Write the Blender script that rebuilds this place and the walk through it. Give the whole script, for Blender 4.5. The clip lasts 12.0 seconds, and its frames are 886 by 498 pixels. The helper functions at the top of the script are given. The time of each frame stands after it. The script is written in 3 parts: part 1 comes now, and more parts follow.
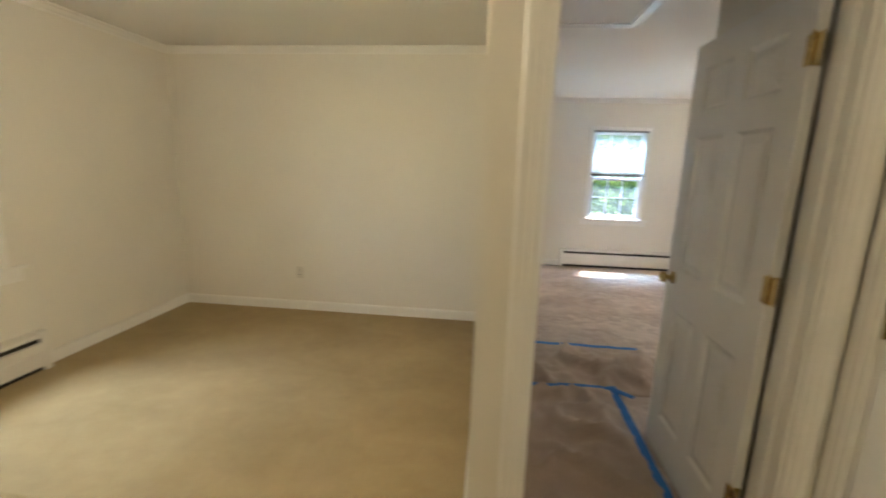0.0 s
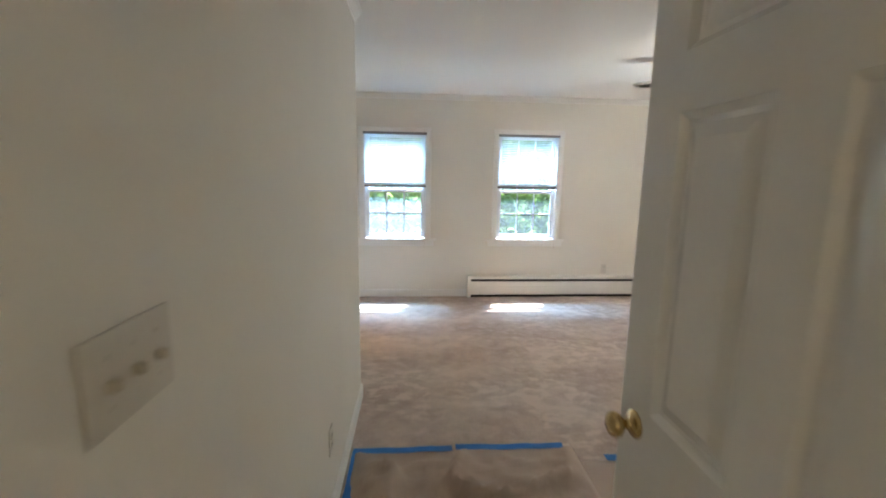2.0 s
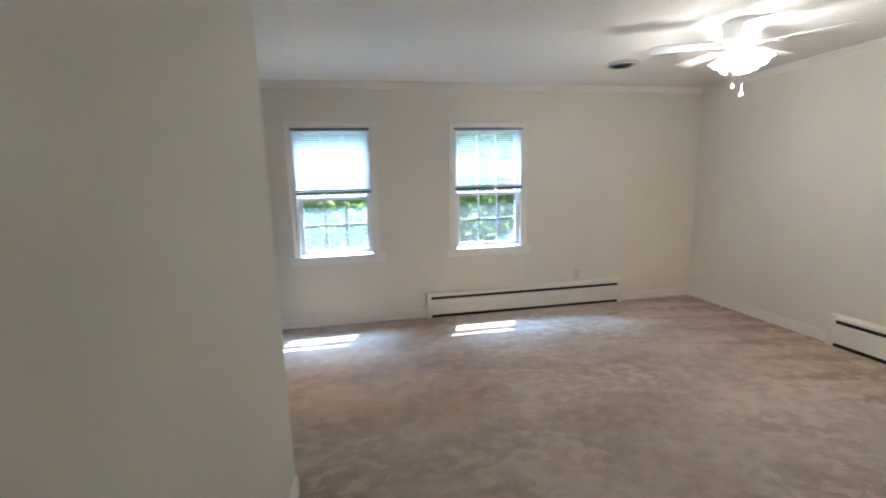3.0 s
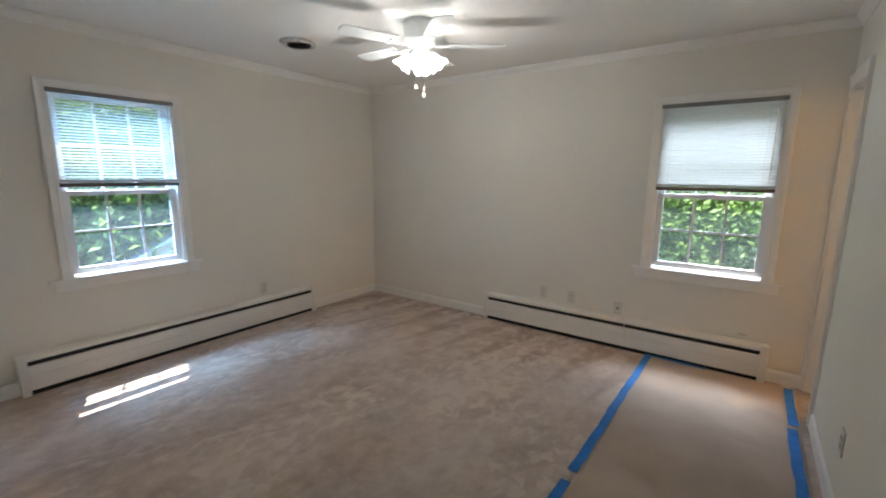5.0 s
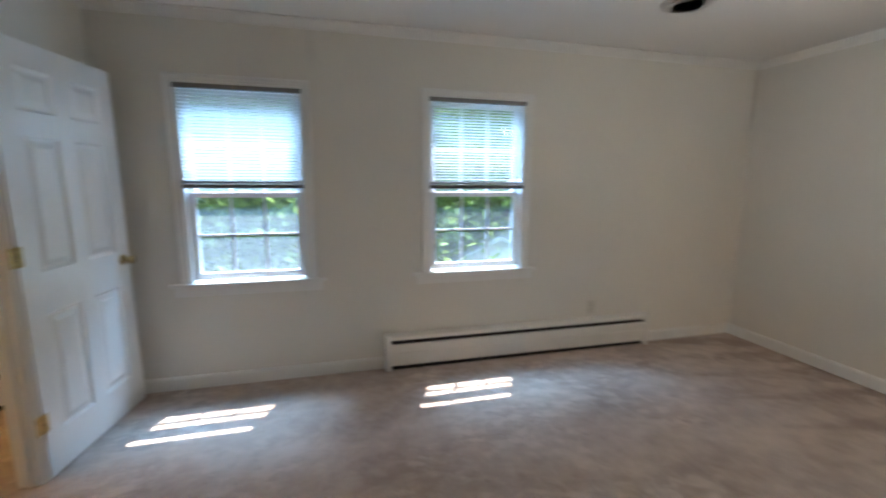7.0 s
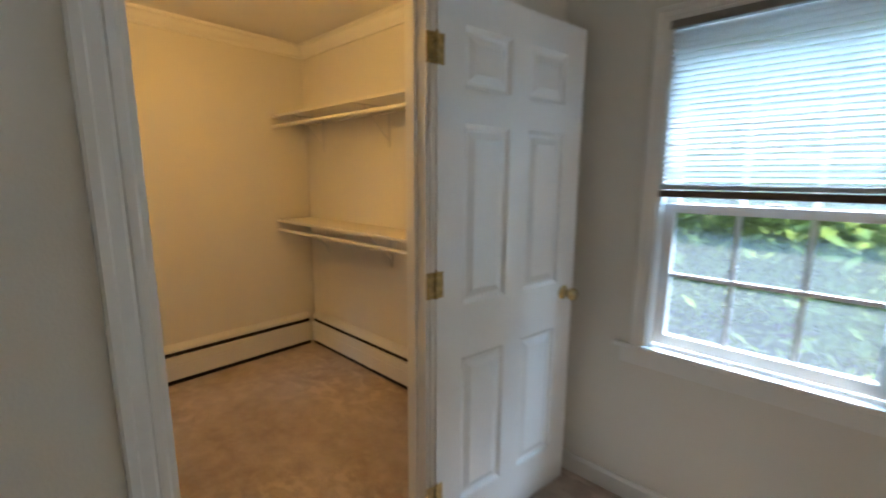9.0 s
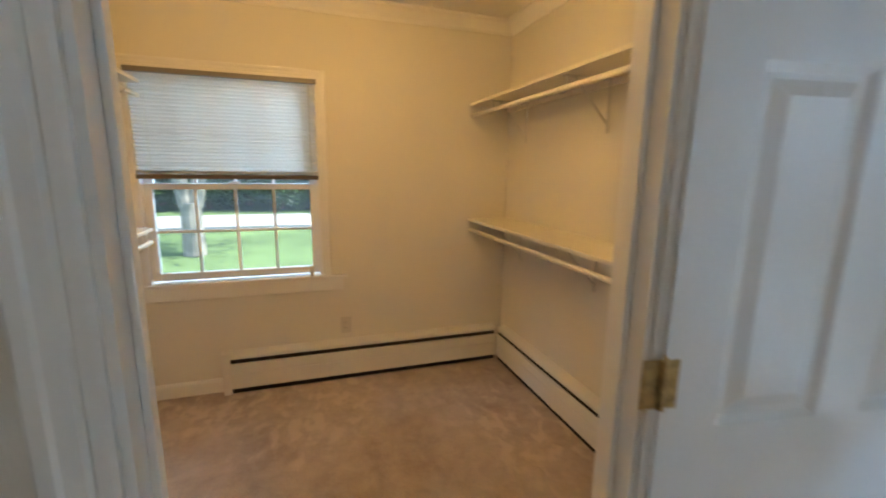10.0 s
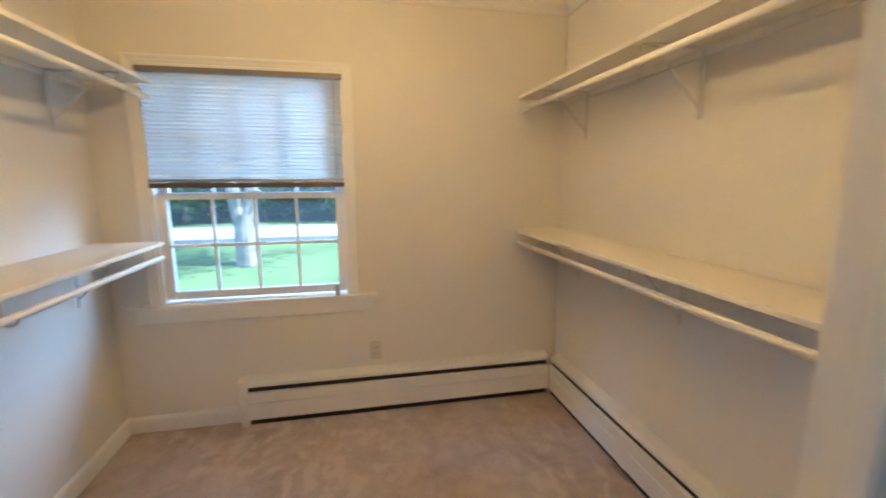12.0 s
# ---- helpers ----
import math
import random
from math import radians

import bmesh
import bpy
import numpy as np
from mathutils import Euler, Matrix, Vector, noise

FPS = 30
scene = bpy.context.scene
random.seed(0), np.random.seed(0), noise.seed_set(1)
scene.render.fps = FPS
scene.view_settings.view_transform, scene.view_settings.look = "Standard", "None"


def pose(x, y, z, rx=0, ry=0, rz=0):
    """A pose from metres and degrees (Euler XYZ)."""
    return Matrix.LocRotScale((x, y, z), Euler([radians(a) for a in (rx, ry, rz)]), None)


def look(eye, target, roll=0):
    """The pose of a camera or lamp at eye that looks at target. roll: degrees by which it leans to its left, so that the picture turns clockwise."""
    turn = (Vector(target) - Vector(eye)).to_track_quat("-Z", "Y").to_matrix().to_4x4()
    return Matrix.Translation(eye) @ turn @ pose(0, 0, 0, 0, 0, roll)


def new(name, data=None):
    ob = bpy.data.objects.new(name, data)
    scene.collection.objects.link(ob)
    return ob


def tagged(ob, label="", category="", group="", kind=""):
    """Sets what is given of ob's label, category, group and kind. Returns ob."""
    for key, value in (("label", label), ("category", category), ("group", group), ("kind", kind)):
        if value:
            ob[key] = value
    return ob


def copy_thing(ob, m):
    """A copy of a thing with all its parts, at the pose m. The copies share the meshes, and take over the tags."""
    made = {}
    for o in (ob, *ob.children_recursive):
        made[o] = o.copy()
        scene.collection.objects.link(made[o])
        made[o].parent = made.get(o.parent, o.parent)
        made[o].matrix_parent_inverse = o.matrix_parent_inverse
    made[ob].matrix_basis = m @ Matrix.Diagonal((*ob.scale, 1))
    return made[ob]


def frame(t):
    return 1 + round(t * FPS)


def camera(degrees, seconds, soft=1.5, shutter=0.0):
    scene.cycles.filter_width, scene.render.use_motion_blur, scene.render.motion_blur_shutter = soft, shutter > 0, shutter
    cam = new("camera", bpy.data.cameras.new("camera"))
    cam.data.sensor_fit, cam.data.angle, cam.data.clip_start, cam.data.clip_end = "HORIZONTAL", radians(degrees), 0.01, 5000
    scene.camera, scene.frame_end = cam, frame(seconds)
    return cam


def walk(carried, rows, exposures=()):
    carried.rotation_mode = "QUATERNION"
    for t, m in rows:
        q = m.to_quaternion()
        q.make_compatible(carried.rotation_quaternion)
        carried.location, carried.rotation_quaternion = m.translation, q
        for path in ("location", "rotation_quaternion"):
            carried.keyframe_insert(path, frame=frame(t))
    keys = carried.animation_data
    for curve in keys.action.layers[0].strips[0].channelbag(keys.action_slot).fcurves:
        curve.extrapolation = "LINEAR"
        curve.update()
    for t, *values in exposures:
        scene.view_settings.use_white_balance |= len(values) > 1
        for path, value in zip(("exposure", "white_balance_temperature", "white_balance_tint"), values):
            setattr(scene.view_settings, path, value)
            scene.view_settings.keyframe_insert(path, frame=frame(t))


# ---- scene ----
cam = camera(92.7, 12.0, 1.8, 0.5)
PATH = [
    (0, (0.642, 0.929, 1.472), (0.433, 2.88, 1.082), 1.7),
    (0.5, (0.856, 1.176, 1.478), (0.954, 3.13, 1.061), 1.5),
    (1, (0.925, 1.453, 1.484), (1.093, 3.409, 1.105), 0.8),
    (1.5, (1.01, 1.866, 1.456), (1.223, 3.826, 1.121), 0.3),
    (2, (1.064, 2.234, 1.501), (1.203, 4.202, 1.168), 0.9),
    (2.5, (1.086, 2.639, 1.504), (1.268, 4.606, 1.187), -0.2),
    (4.3, (1.118, 3.622, 1.477), (2.404, 5.112, 1.122), -0.1),
    (4.5, (1.155, 3.659, 1.472), (2.564, 5.035, 1.126), 0.1),
    (5, (1.282, 3.636, 1.492), (2.876, 4.791, 1.142), 0.5),
    (5.5, (1.348, 3.642, 1.47), (2.961, 4.773, 1.126), 0.9),
    (6, (1.372, 3.776, 1.483), (2.813, 5.115, 1.122), 0.7),
    (6.5, (1.375, 4.078, 1.49), (2.446, 5.728, 1.128), -0.3),
    (7, (1.388, 4.358, 1.451), (1.89, 6.266, 1.124), 0.4),
    (7.5, (1.378, 4.682, 1.43), (1.32, 6.658, 1.125), 0.9),
    (9.5, (0.793, 5.839, 1.46), (-0.87, 6.893, 1.106), 0.5),
    (10, (0.57, 6.008, 1.455), (-1.295, 6.628, 1.086), 0.8),
    (10.5, (0.356, 6.088, 1.437), (-1.584, 6.432, 1.098), -0.1),
    (11, (0.172, 6.203, 1.399), (-1.801, 6.314, 1.096), -0.1),
    (11.5, (0.143, 6.199, 1.424), (-1.827, 6.311, 1.1), 0.0),
    (12, (0.208, 6.165, 1.422), (-1.725, 6.564, 1.096), -0.2),
]
EXPOSURES = [(0.0, 3.1, 6600, 10), (1.0, 3.2, 6500, 10), (1.5, 3.2, 6300, 10), (2.0, 3.05, 6300, 10), (2.7, 2.85, 6250, 10), (4.5, 2.2, 6150, 10), (6.5, 2.2, 6150, 10), (7.5, 1.95, 6200, 10), (9.5, 1.95, 6900, 10), (10.5, 2.3, 5550, 10), (12.0, 2.4, 5000, 10)]
walk(cam, [(t, look(eye, target, roll)) for t, eye, target, roll in PATH], EXPOSURES)

# ---- light ----
SUN_TO = Vector((0.17, 0.47, 1.0)).normalized()
world = bpy.data.worlds.new("sky")
scene.world = world
world.use_nodes = True
wn = world.node_tree.nodes
sky = wn.new("ShaderNodeTexSky")
sky.sky_type = "NISHITA"
sky.sun_disc = False
sky.sun_elevation = math.asin(SUN_TO.z)
sky.sun_rotation = math.atan2(SUN_TO.x, SUN_TO.y)
world.node_tree.links.new(sky.outputs[0], wn["Background"].inputs[0])
wn["Background"].inputs[1].default_value = 0.13


def lamp(name, kind, loc, power, colour=(1, 1, 1), size=0.1, target=None):
    data = bpy.data.lights.new(name, kind)
    data.energy, data.color = power, colour
    ob = new(name, data)
    ob.matrix_world = look(loc, target) if target else Matrix.Translation(loc)
    if kind == "SUN":
        data.angle = radians(size)
    elif kind == "POINT":
        data.shadow_soft_size = size
    elif kind == "AREA":
        data.shape, data.size = "DISK", size
    return ob


WARM = (1.0, 0.57, 0.17)
lamp("sun", "SUN", SUN_TO * 20, 4.2, (1.0, 0.95, 0.86), 0.5, (0, 0, 0))
lamp("fan_light", "POINT", (3.58, 5.50, 2.03), 3.3, (1.0, 0.94, 0.86), 0.07)
lamp("closet_light", "POINT", (-1.0, 6.1, 2.32), 5.6, WARM, 0.05)
lamp("side_room_light", "POINT", (-0.1, 2.3, 2.28), 5.2, (1.0, 0.85, 0.60), 0.12)
# unseen fill behind the starting point, added to brighten door and passage
lamp("hall_fill", "POINT", (1.1, -0.2, 2.28), 2.1, (1.0, 0.85, 0.60), 0.10)
lamp("bath_light", "POINT", (4.72, 1.9, 2.1), 7, (1.0, 0.60, 0.26), 0.08)


# area lamps added outside each window to strengthen the sky's light
SKY = (0.36, 0.65, 1.0)
SKY_W = (0.84, 0.93, 1.0)
for at, to, power, tone in (((0.84, 8.6, 3.3), (0.84, 7.42, 1.25), 110, SKY), ((2.46, 8.6, 3.3), (2.46, 7.42, 1.25), 78, SKY), ((6.2, 3.88, 3.3), (5.02, 3.88, 1.25), 72, SKY_W), ((-3.5, 6.5, 1.75), (-2.28, 5.55, 1.1), 14, (0.62, 0.81, 1.0)), ((-3.6, 2.6, 3.3), (-2.38, 2.6, 1.25), 42, SKY_W)):
    lamp("window_skylight", "AREA", at, power, tone, 1.2, to)


# ---- materials ----
def material(name, colour, rough=0.6, metal=0.0, scale=8.0, vary=0.06, bump=0.1, grain=250.0, spec=0.4, detail=4.0):
    """Paint, cloth, wood or metal: two scales of tone and a fine relief."""
    m = bpy.data.materials.new(name)
    m.use_nodes = True
    n, l = m.node_tree.nodes, m.node_tree.links
    b = n["Principled BSDF"]
    b.inputs["Roughness"].default_value = rough
    b.inputs["Metallic"].default_value = metal
    b.inputs["Specular IOR Level"].default_value = spec
    co = n.new("ShaderNodeTexCoord")
    big = n.new("ShaderNodeTexNoise")
    big.inputs["Scale"].default_value = scale
    big.inputs["Detail"].default_value = detail
    fine = n.new("ShaderNodeTexNoise")
    fine.inputs["Scale"].default_value = grain
    l.new(co.outputs["Object"], big.inputs["Vector"])
    l.new(co.outputs["Object"], fine.inputs["Vector"])
    mix = n.new("ShaderNodeMath")
    mix.operation = "MULTIPLY_ADD"
    l.new(fine.outputs[0], mix.inputs[0])
    mix.inputs[1].default_value = 0.35
    l.new(big.outputs[0], mix.inputs[2])
    ramp = n.new("ShaderNodeValToRGB")
    ramp.color_ramp.elements[0].position, ramp.color_ramp.elements[1].position = 0.42, 0.92
    ramp.color_ramp.elements[0].color = (*[c * (1 - vary) for c in colour], 1)
    ramp.color_ramp.elements[1].color = (*[min(1, c * (1 + vary)) for c in colour], 1)
    l.new(mix.outputs[0], ramp.inputs[0])
    l.new(ramp.outputs[0], b.inputs["Base Color"])
    if bump:
        bp = n.new("ShaderNodeBump")
        bp.inputs["Strength"].default_value = bump
        bp.inputs["Distance"].default_value = 0.004
        l.new(fine.outputs[0], bp.inputs["Height"])
        l.new(bp.outputs[0], b.inputs["Normal"])
    return m


def carpet(name, dark, light, trodden, vacuumed=False):
    """Cut pile: tufts, crushed patches and broad brushed lanes."""
    m = bpy.data.materials.new(name)
    m.use_nodes = True
    n, l = m.node_tree.nodes, m.node_tree.links
    b = n["Principled BSDF"]
    b.inputs["Roughness"].default_value = 0.95
    b.inputs["Specular IOR Level"].default_value = 0.12
    co = n.new("ShaderNodeTexCoord")

    def noise_of(scale, detail, stretch=None, warp=0.0):
        t = n.new("ShaderNodeTexNoise")
        t.inputs["Scale"].default_value, t.inputs["Detail"].default_value = scale, detail
        t.inputs["Distortion"].default_value = warp
        if stretch:
            mp = n.new("ShaderNodeMapping")
            mp.inputs["Scale"].default_value = stretch
            mp.inputs["Rotation"].default_value = (0, 0, 0.5)
            l.new(co.outputs["Object"], mp.inputs["Vector"])
            l.new(mp.outputs[0], t.inputs["Vector"])
        else:
            l.new(co.outputs["Object"], t.inputs["Vector"])
        return t

    tuft = noise_of(260, 3)
    crush = noise_of(9.0, 12, None, 0.25)
    crush.inputs["Roughness"].default_value = 0.68
    lane = noise_of(1.5, 5, (1.0, 1.6, 1), 0.4)

    def add(a, fa, c):
        x = n.new("ShaderNodeMath")
        x.operation = "MULTIPLY_ADD"
        l.new(a, x.inputs[0])
        x.inputs[1].default_value = fa
        if c is None:
            x.inputs[2].default_value = 0
        else:
            l.new(c, x.inputs[2])
        return x.outputs[0]

    v = add(lane.outputs[0], 0.6, add(crush.outputs[0], trodden, add(tuft.outputs[0], 0.35, None)))

    def smooth(value, lo, hi):
        x = n.new("ShaderNodeMapRange")
        x.interpolation_type = "SMOOTHSTEP"
        x.inputs["From Min"].default_value, x.inputs["From Max"].default_value = lo, hi
        l.new(value, x.inputs["Value"])
        return x.outputs[0]

    def times(a, c):
        x = n.new("ShaderNodeMath")
        x.operation = "MULTIPLY"
        l.new(a, x.inputs[0])
        l.new(c, x.inputs[1])
        return x.outputs[0]

    # pale scuffed flecks, gathered in patches
    flecks = noise_of(9.5, 4, (1.0, 1.5, 1), 0.3)
    patch = noise_of(1.1, 3)
    v = add(times(smooth(flecks.outputs[0], 0.46, 0.68), smooth(patch.outputs[0], 0.44, 0.60)), 0.27 if vacuumed else 0.05, v)
    if vacuumed:
        # wedge-shaped vacuum strokes that run out from the east wall
        sep = n.new("ShaderNodeSeparateXYZ")
        l.new(co.outputs["Object"], sep.inputs[0])
        band = n.new("ShaderNodeTexWave")
        band.wave_type, band.bands_direction, band.wave_profile = "BANDS", "Y", "TRI"
        band.inputs["Scale"].default_value = 0.95
        band.inputs["Distortion"].default_value, band.inputs["Detail Scale"].default_value = 0.8, 0.7
        tilt = n.new("ShaderNodeMapping")
        tilt.inputs["Rotation"].default_value = (0, 0, 0.22)
        l.new(co.outputs["Object"], tilt.inputs["Vector"])
        l.new(tilt.outputs[0], band.inputs["Vector"])
        # the strokes narrow with the distance from the wall
        wedge = add(sep.outputs[0], -0.75, add(band.outputs["Fac"], -1.0, None))
        v = add(times(smooth(wedge, -4.14, -3.78), smooth(sep.outputs[0], 3.6, 4.1)), 0.15, add(smooth(sep.outputs[0], 3.6, 4.1), -0.11, v))
    ramp = n.new("ShaderNodeValToRGB")
    mid = 0.475 + trodden * 0.5
    ramp.color_ramp.elements[0].position, ramp.color_ramp.elements[1].position = mid - 0.17, mid + 0.17
    ramp.color_ramp.elements[0].color, ramp.color_ramp.elements[1].color = (*dark, 1), (*light, 1)
    l.new(v, ramp.inputs[0])
    l.new(ramp.outputs[0], b.inputs["Base Color"])
    bp = n.new("ShaderNodeBump")
    bp.inputs["Strength"].default_value, bp.inputs["Distance"].default_value = 0.8, 0.009
    l.new(add(crush.outputs[0], 0.8, tuft.outputs[0]), bp.inputs["Height"])
    l.new(bp.outputs[0], b.inputs["Normal"])
    return m


def thin(name, colour, through_share, rough=0.5, varied=True):
    """Thin stuff that lets some light through: slats, leaves, shades."""
    m = bpy.data.materials.new(name)
    m.use_nodes = True
    n, l = m.node_tree.nodes, m.node_tree.links
    b = n["Principled BSDF"]
    b.inputs["Roughness"].default_value = rough
    info = n.new("ShaderNodeNewGeometry")
    hue = n.new("ShaderNodeHueSaturation")
    hue.inputs["Color"].default_value = (*colour, 1)
    rng = n.new("ShaderNodeMapRange")
    rng.inputs["To Min"].default_value, rng.inputs["To Max"].default_value = 0.65, 1.35
    if varied:
        l.new(info.outputs["Random Per Island"], rng.inputs["Value"])
        l.new(rng.outputs[0], hue.inputs["Value"])
    l.new(hue.outputs[0], b.inputs["Base Color"])
    tr = n.new("ShaderNodeBsdfTranslucent")
    l.new(hue.outputs[0], tr.inputs["Color"])
    mx = n.new("ShaderNodeMixShader")
    mx.inputs[0].default_value = through_share
    l.new(b.outputs[0], mx.inputs[1])
    l.new(tr.outputs[0], mx.inputs[2])
    l.new(mx.outputs[0], n["Material Output"].inputs["Surface"])
    return m


def glass_material(name, dusty):
    m = bpy.data.materials.new(name)
    m.use_nodes = True
    n, l = m.node_tree.nodes, m.node_tree.links
    t, g = n.new("ShaderNodeBsdfTransparent"), n.new("ShaderNodeBsdfGlossy")
    t.inputs[0].default_value = (0.93, 0.97, 0.98, 1)
    g.inputs["Roughness"].default_value = 0.02
    f = n.new("ShaderNodeFresnel")
    f.inputs[0].default_value = 1.18
    mx = n.new("ShaderNodeMixShader")
    l.new(f.outputs[0], mx.inputs[0])
    dust = n.new("ShaderNodeBsdfTranslucent")
    dust.inputs[0].default_value = (0.85, 0.92, 1.0, 1)
    film = n.new("ShaderNodeMixShader")
    film.inputs[0].default_value = dusty
    l.new(t.outputs[0], film.inputs[1])
    l.new(dust.outputs[0], film.inputs[2])
    l.new(film.outputs[0], mx.inputs[1])
    l.new(g.outputs[0], mx.inputs[2])
    l.new(mx.outputs[0], n["Material Output"].inputs["Surface"])
    return m


def glow(name, colour, strength):
    m = bpy.data.materials.new(name)
    m.use_nodes = True
    b = m.node_tree.nodes["Principled BSDF"]
    b.inputs["Base Color"].default_value = (*colour, 1)
    b.inputs["Emission Color"].default_value = (*colour, 1)
    b.inputs["Emission Strength"].default_value = strength
    b.inputs["Roughness"].default_value = 0.3
    return m


WALL = material("wall_paint", (0.72, 0.69, 0.625), 0.75, 0, 1.6, 0.03, 0.12, 160)
CEIL = material("ceiling_paint", (0.80, 0.78, 0.75), 0.85, 0, 1.2, 0.02, 0.15, 120)
TRIM = material("trim_paint", (0.78, 0.765, 0.73), 0.38, 0, 5, 0.03, 0.06, 60)
DOORP = material("door_paint", (0.81, 0.80, 0.785), 0.26, 0, 4, 0.03, 0.10, 90)
VINYL = material("window_vinyl", (0.78, 0.79, 0.80), 0.35, 0, 6, 0.02, 0.03, 60)
HEAT = material("heater_enamel", (0.73, 0.71, 0.67), 0.4, 0, 3, 0.05, 0.05, 60)
# near-black that stands for the shade inside the heater slots
SLOT = material("heater_slot_shade", (0.02, 0.018, 0.016), 0.8, 0, 20, 0.2, 0.1, 60)
BRASS = material("brass", (0.58, 0.45, 0.22), 0.25, 1.0, 40, 0.25, 0.15, 120)
BRASS_OLD = material("brass_tarnished", (0.42, 0.30, 0.13), 0.38, 1.0, 60, 0.4, 0.2, 150)
BLUE = material("painters_tape", (0.02, 0.16, 0.50), 0.6, 0, 14, 0.18, 0.25, 180)
PAPER = material("masking_paper", (0.40, 0.31, 0.25), 0.7, 0, 3, 0.10, 0.15, 90)
PLATE = material("plate_plastic", (0.60, 0.57, 0.51), 0.35, 0, 10, 0.02, 0.0, 60)
TOGGLE = material("toggle_plastic", (0.50, 0.45, 0.36), 0.4, 0, 10, 0.05, 0.0, 60)
DARK = material("dark_plastic", (0.05, 0.045, 0.04), 0.5, 0, 10, 0.1, 0.0, 60)
RAILM = material("blind_rail", (0.11, 0.08, 0.06), 0.45, 0, 10, 0.15, 0.0, 60)
BRACKET = material("bracket_enamel", (0.58, 0.565, 0.53), 0.4, 0, 20, 0.08, 0.0, 60)
SHELF = material("shelf_paint", (0.76, 0.72, 0.64), 0.5, 0, 3, 0.05, 0.1, 80)
VENTM = material("vent_metal", (0.62, 0.61, 0.58), 0.5, 0.3, 30, 0.2, 0.05, 60)
FANW = material("fan_enamel", (0.78, 0.80, 0.80), 0.35, 0, 6, 0.02, 0.0, 60)
CHAIN = material("chain_metal", (0.55, 0.52, 0.46), 0.35, 0.8, 30, 0.1, 0.0, 60)
CARPET = carpet("carpet_taupe", (0.40, 0.315, 0.265), (0.64, 0.535, 0.47), 0.6, True)
CARPET_Y = carpet("carpet_beige", (0.32, 0.245, 0.135), (0.42, 0.33, 0.19), 0.35)
SLAT = thin("blind_slat", (0.80, 0.805, 0.80), 0.48, 0.4, False)
SHADE = glow("lamp_shade_glass", (1.0, 0.97, 0.90), 1.7)
GLASS = glass_material("window_glass", 0.022)
GLASS_D = glass_material("window_glass_dusty", 0.055)
LEAF = thin("leaf_bright", (0.27, 0.37, 0.11), 0.62)
LEAF_D = thin("leaf_dark", (0.05, 0.095, 0.04), 0.35)
BARK = material("bark", (0.17, 0.13, 0.10), 0.9, 0, 9, 0.4, 0.8, 40)
BARK_P = material("bark_pale", (0.27, 0.245, 0.215), 0.9, 0, 6, 0.3, 0.6, 40)
LAWN = material("lawn", (0.075, 0.115, 0.045), 0.95, 0, 0.6, 0.45, 0.6, 30, 0.1)
ROADM = material("asphalt_pale", (0.24, 0.24, 0.24), 0.9, 0, 2, 0.1, 0.2, 80)
SIDING = material("siding", (0.55, 0.56, 0.58), 0.7, 0, 4, 0.06, 0.1, 40)
SHINGLE = material("shingle", (0.42, 0.44, 0.47), 0.85, 0, 12, 0.2, 0.3, 60)


# ---- mesh helpers ----
def box(bm, x0, y0, z0, x1, y1, z1, bevel=0.0):
    m = Matrix.LocRotScale(((x0 + x1) / 2, (y0 + y1) / 2, (z0 + z1) / 2), None, (abs(x1 - x0), abs(y1 - y0), abs(z1 - z0)))
    made = bmesh.ops.create_cube(bm, size=1, matrix=m)["verts"]
    if bevel:
        edges = list({e for v in made for e in v.link_edges})
        bmesh.ops.bevel(bm, geom=edges, offset=bevel, segments=2, affect="EDGES", profile=0.6)
    return bm


def boxes(*dims, bevel=0.0):
    bm = bmesh.new()
    for d in dims:
        box(bm, *d, bevel=bevel)
    return bm


def rod(bm, a, b, r, seg=12, r2=None):
    a, b = Vector(a), Vector(b)
    m = Matrix.Translation((a + b) / 2) @ (b - a).to_track_quat("Z", "Y").to_matrix().to_4x4()
    bmesh.ops.create_cone(bm, cap_ends=True, segments=seg, radius1=r, radius2=r if r2 is None else r2, depth=(b - a).length, matrix=m)
    return bm


def lathe(profile, seg=24, m=None):
    """A turned shape from (radius, height) pairs about z."""
    bm = bmesh.new()
    rings = [[bm.verts.new((r * math.cos(2 * math.pi * k / seg), r * math.sin(2 * math.pi * k / seg), z)) for k in range(seg)] for r, z in profile]
    for a, b in zip(rings, rings[1:]):
        for k in range(seg):
            bm.faces.new((a[k], a[(k + 1) % seg], b[(k + 1) % seg], b[k]))
    if profile[0][0] > 1e-5:
        bm.faces.new(rings[0][::-1])
    if profile[-1][0] > 1e-5:
        bm.faces.new(rings[-1])
    bmesh.ops.recalc_face_normals(bm, faces=bm.faces)
    if m:
        bm.transform(m)
    return bm


def extrude(profile, length):
    """A closed (y, z) profile drawn out along x from 0 to length."""
    bm = bmesh.new()
    a = [bm.verts.new((0, y, z)) for y, z in profile]
    b = [bm.verts.new((length, y, z)) for y, z in profile]
    n = len(profile)
    for k in range(n):
        bm.faces.new((a[k], a[(k + 1) % n], b[(k + 1) % n], b[k]))
    bm.faces.new(a[::-1])
    bm.faces.new(b)
    bmesh.ops.recalc_face_normals(bm, faces=bm.faces)
    return bm


def mesh_of(name, bm, mat, smooth=False):
    me = bpy.data.meshes.new(name)
    if smooth:
        for f in bm.faces:
            f.smooth = True
    bm.to_mesh(me)
    bm.free()
    me.materials.append(mat)
    return me


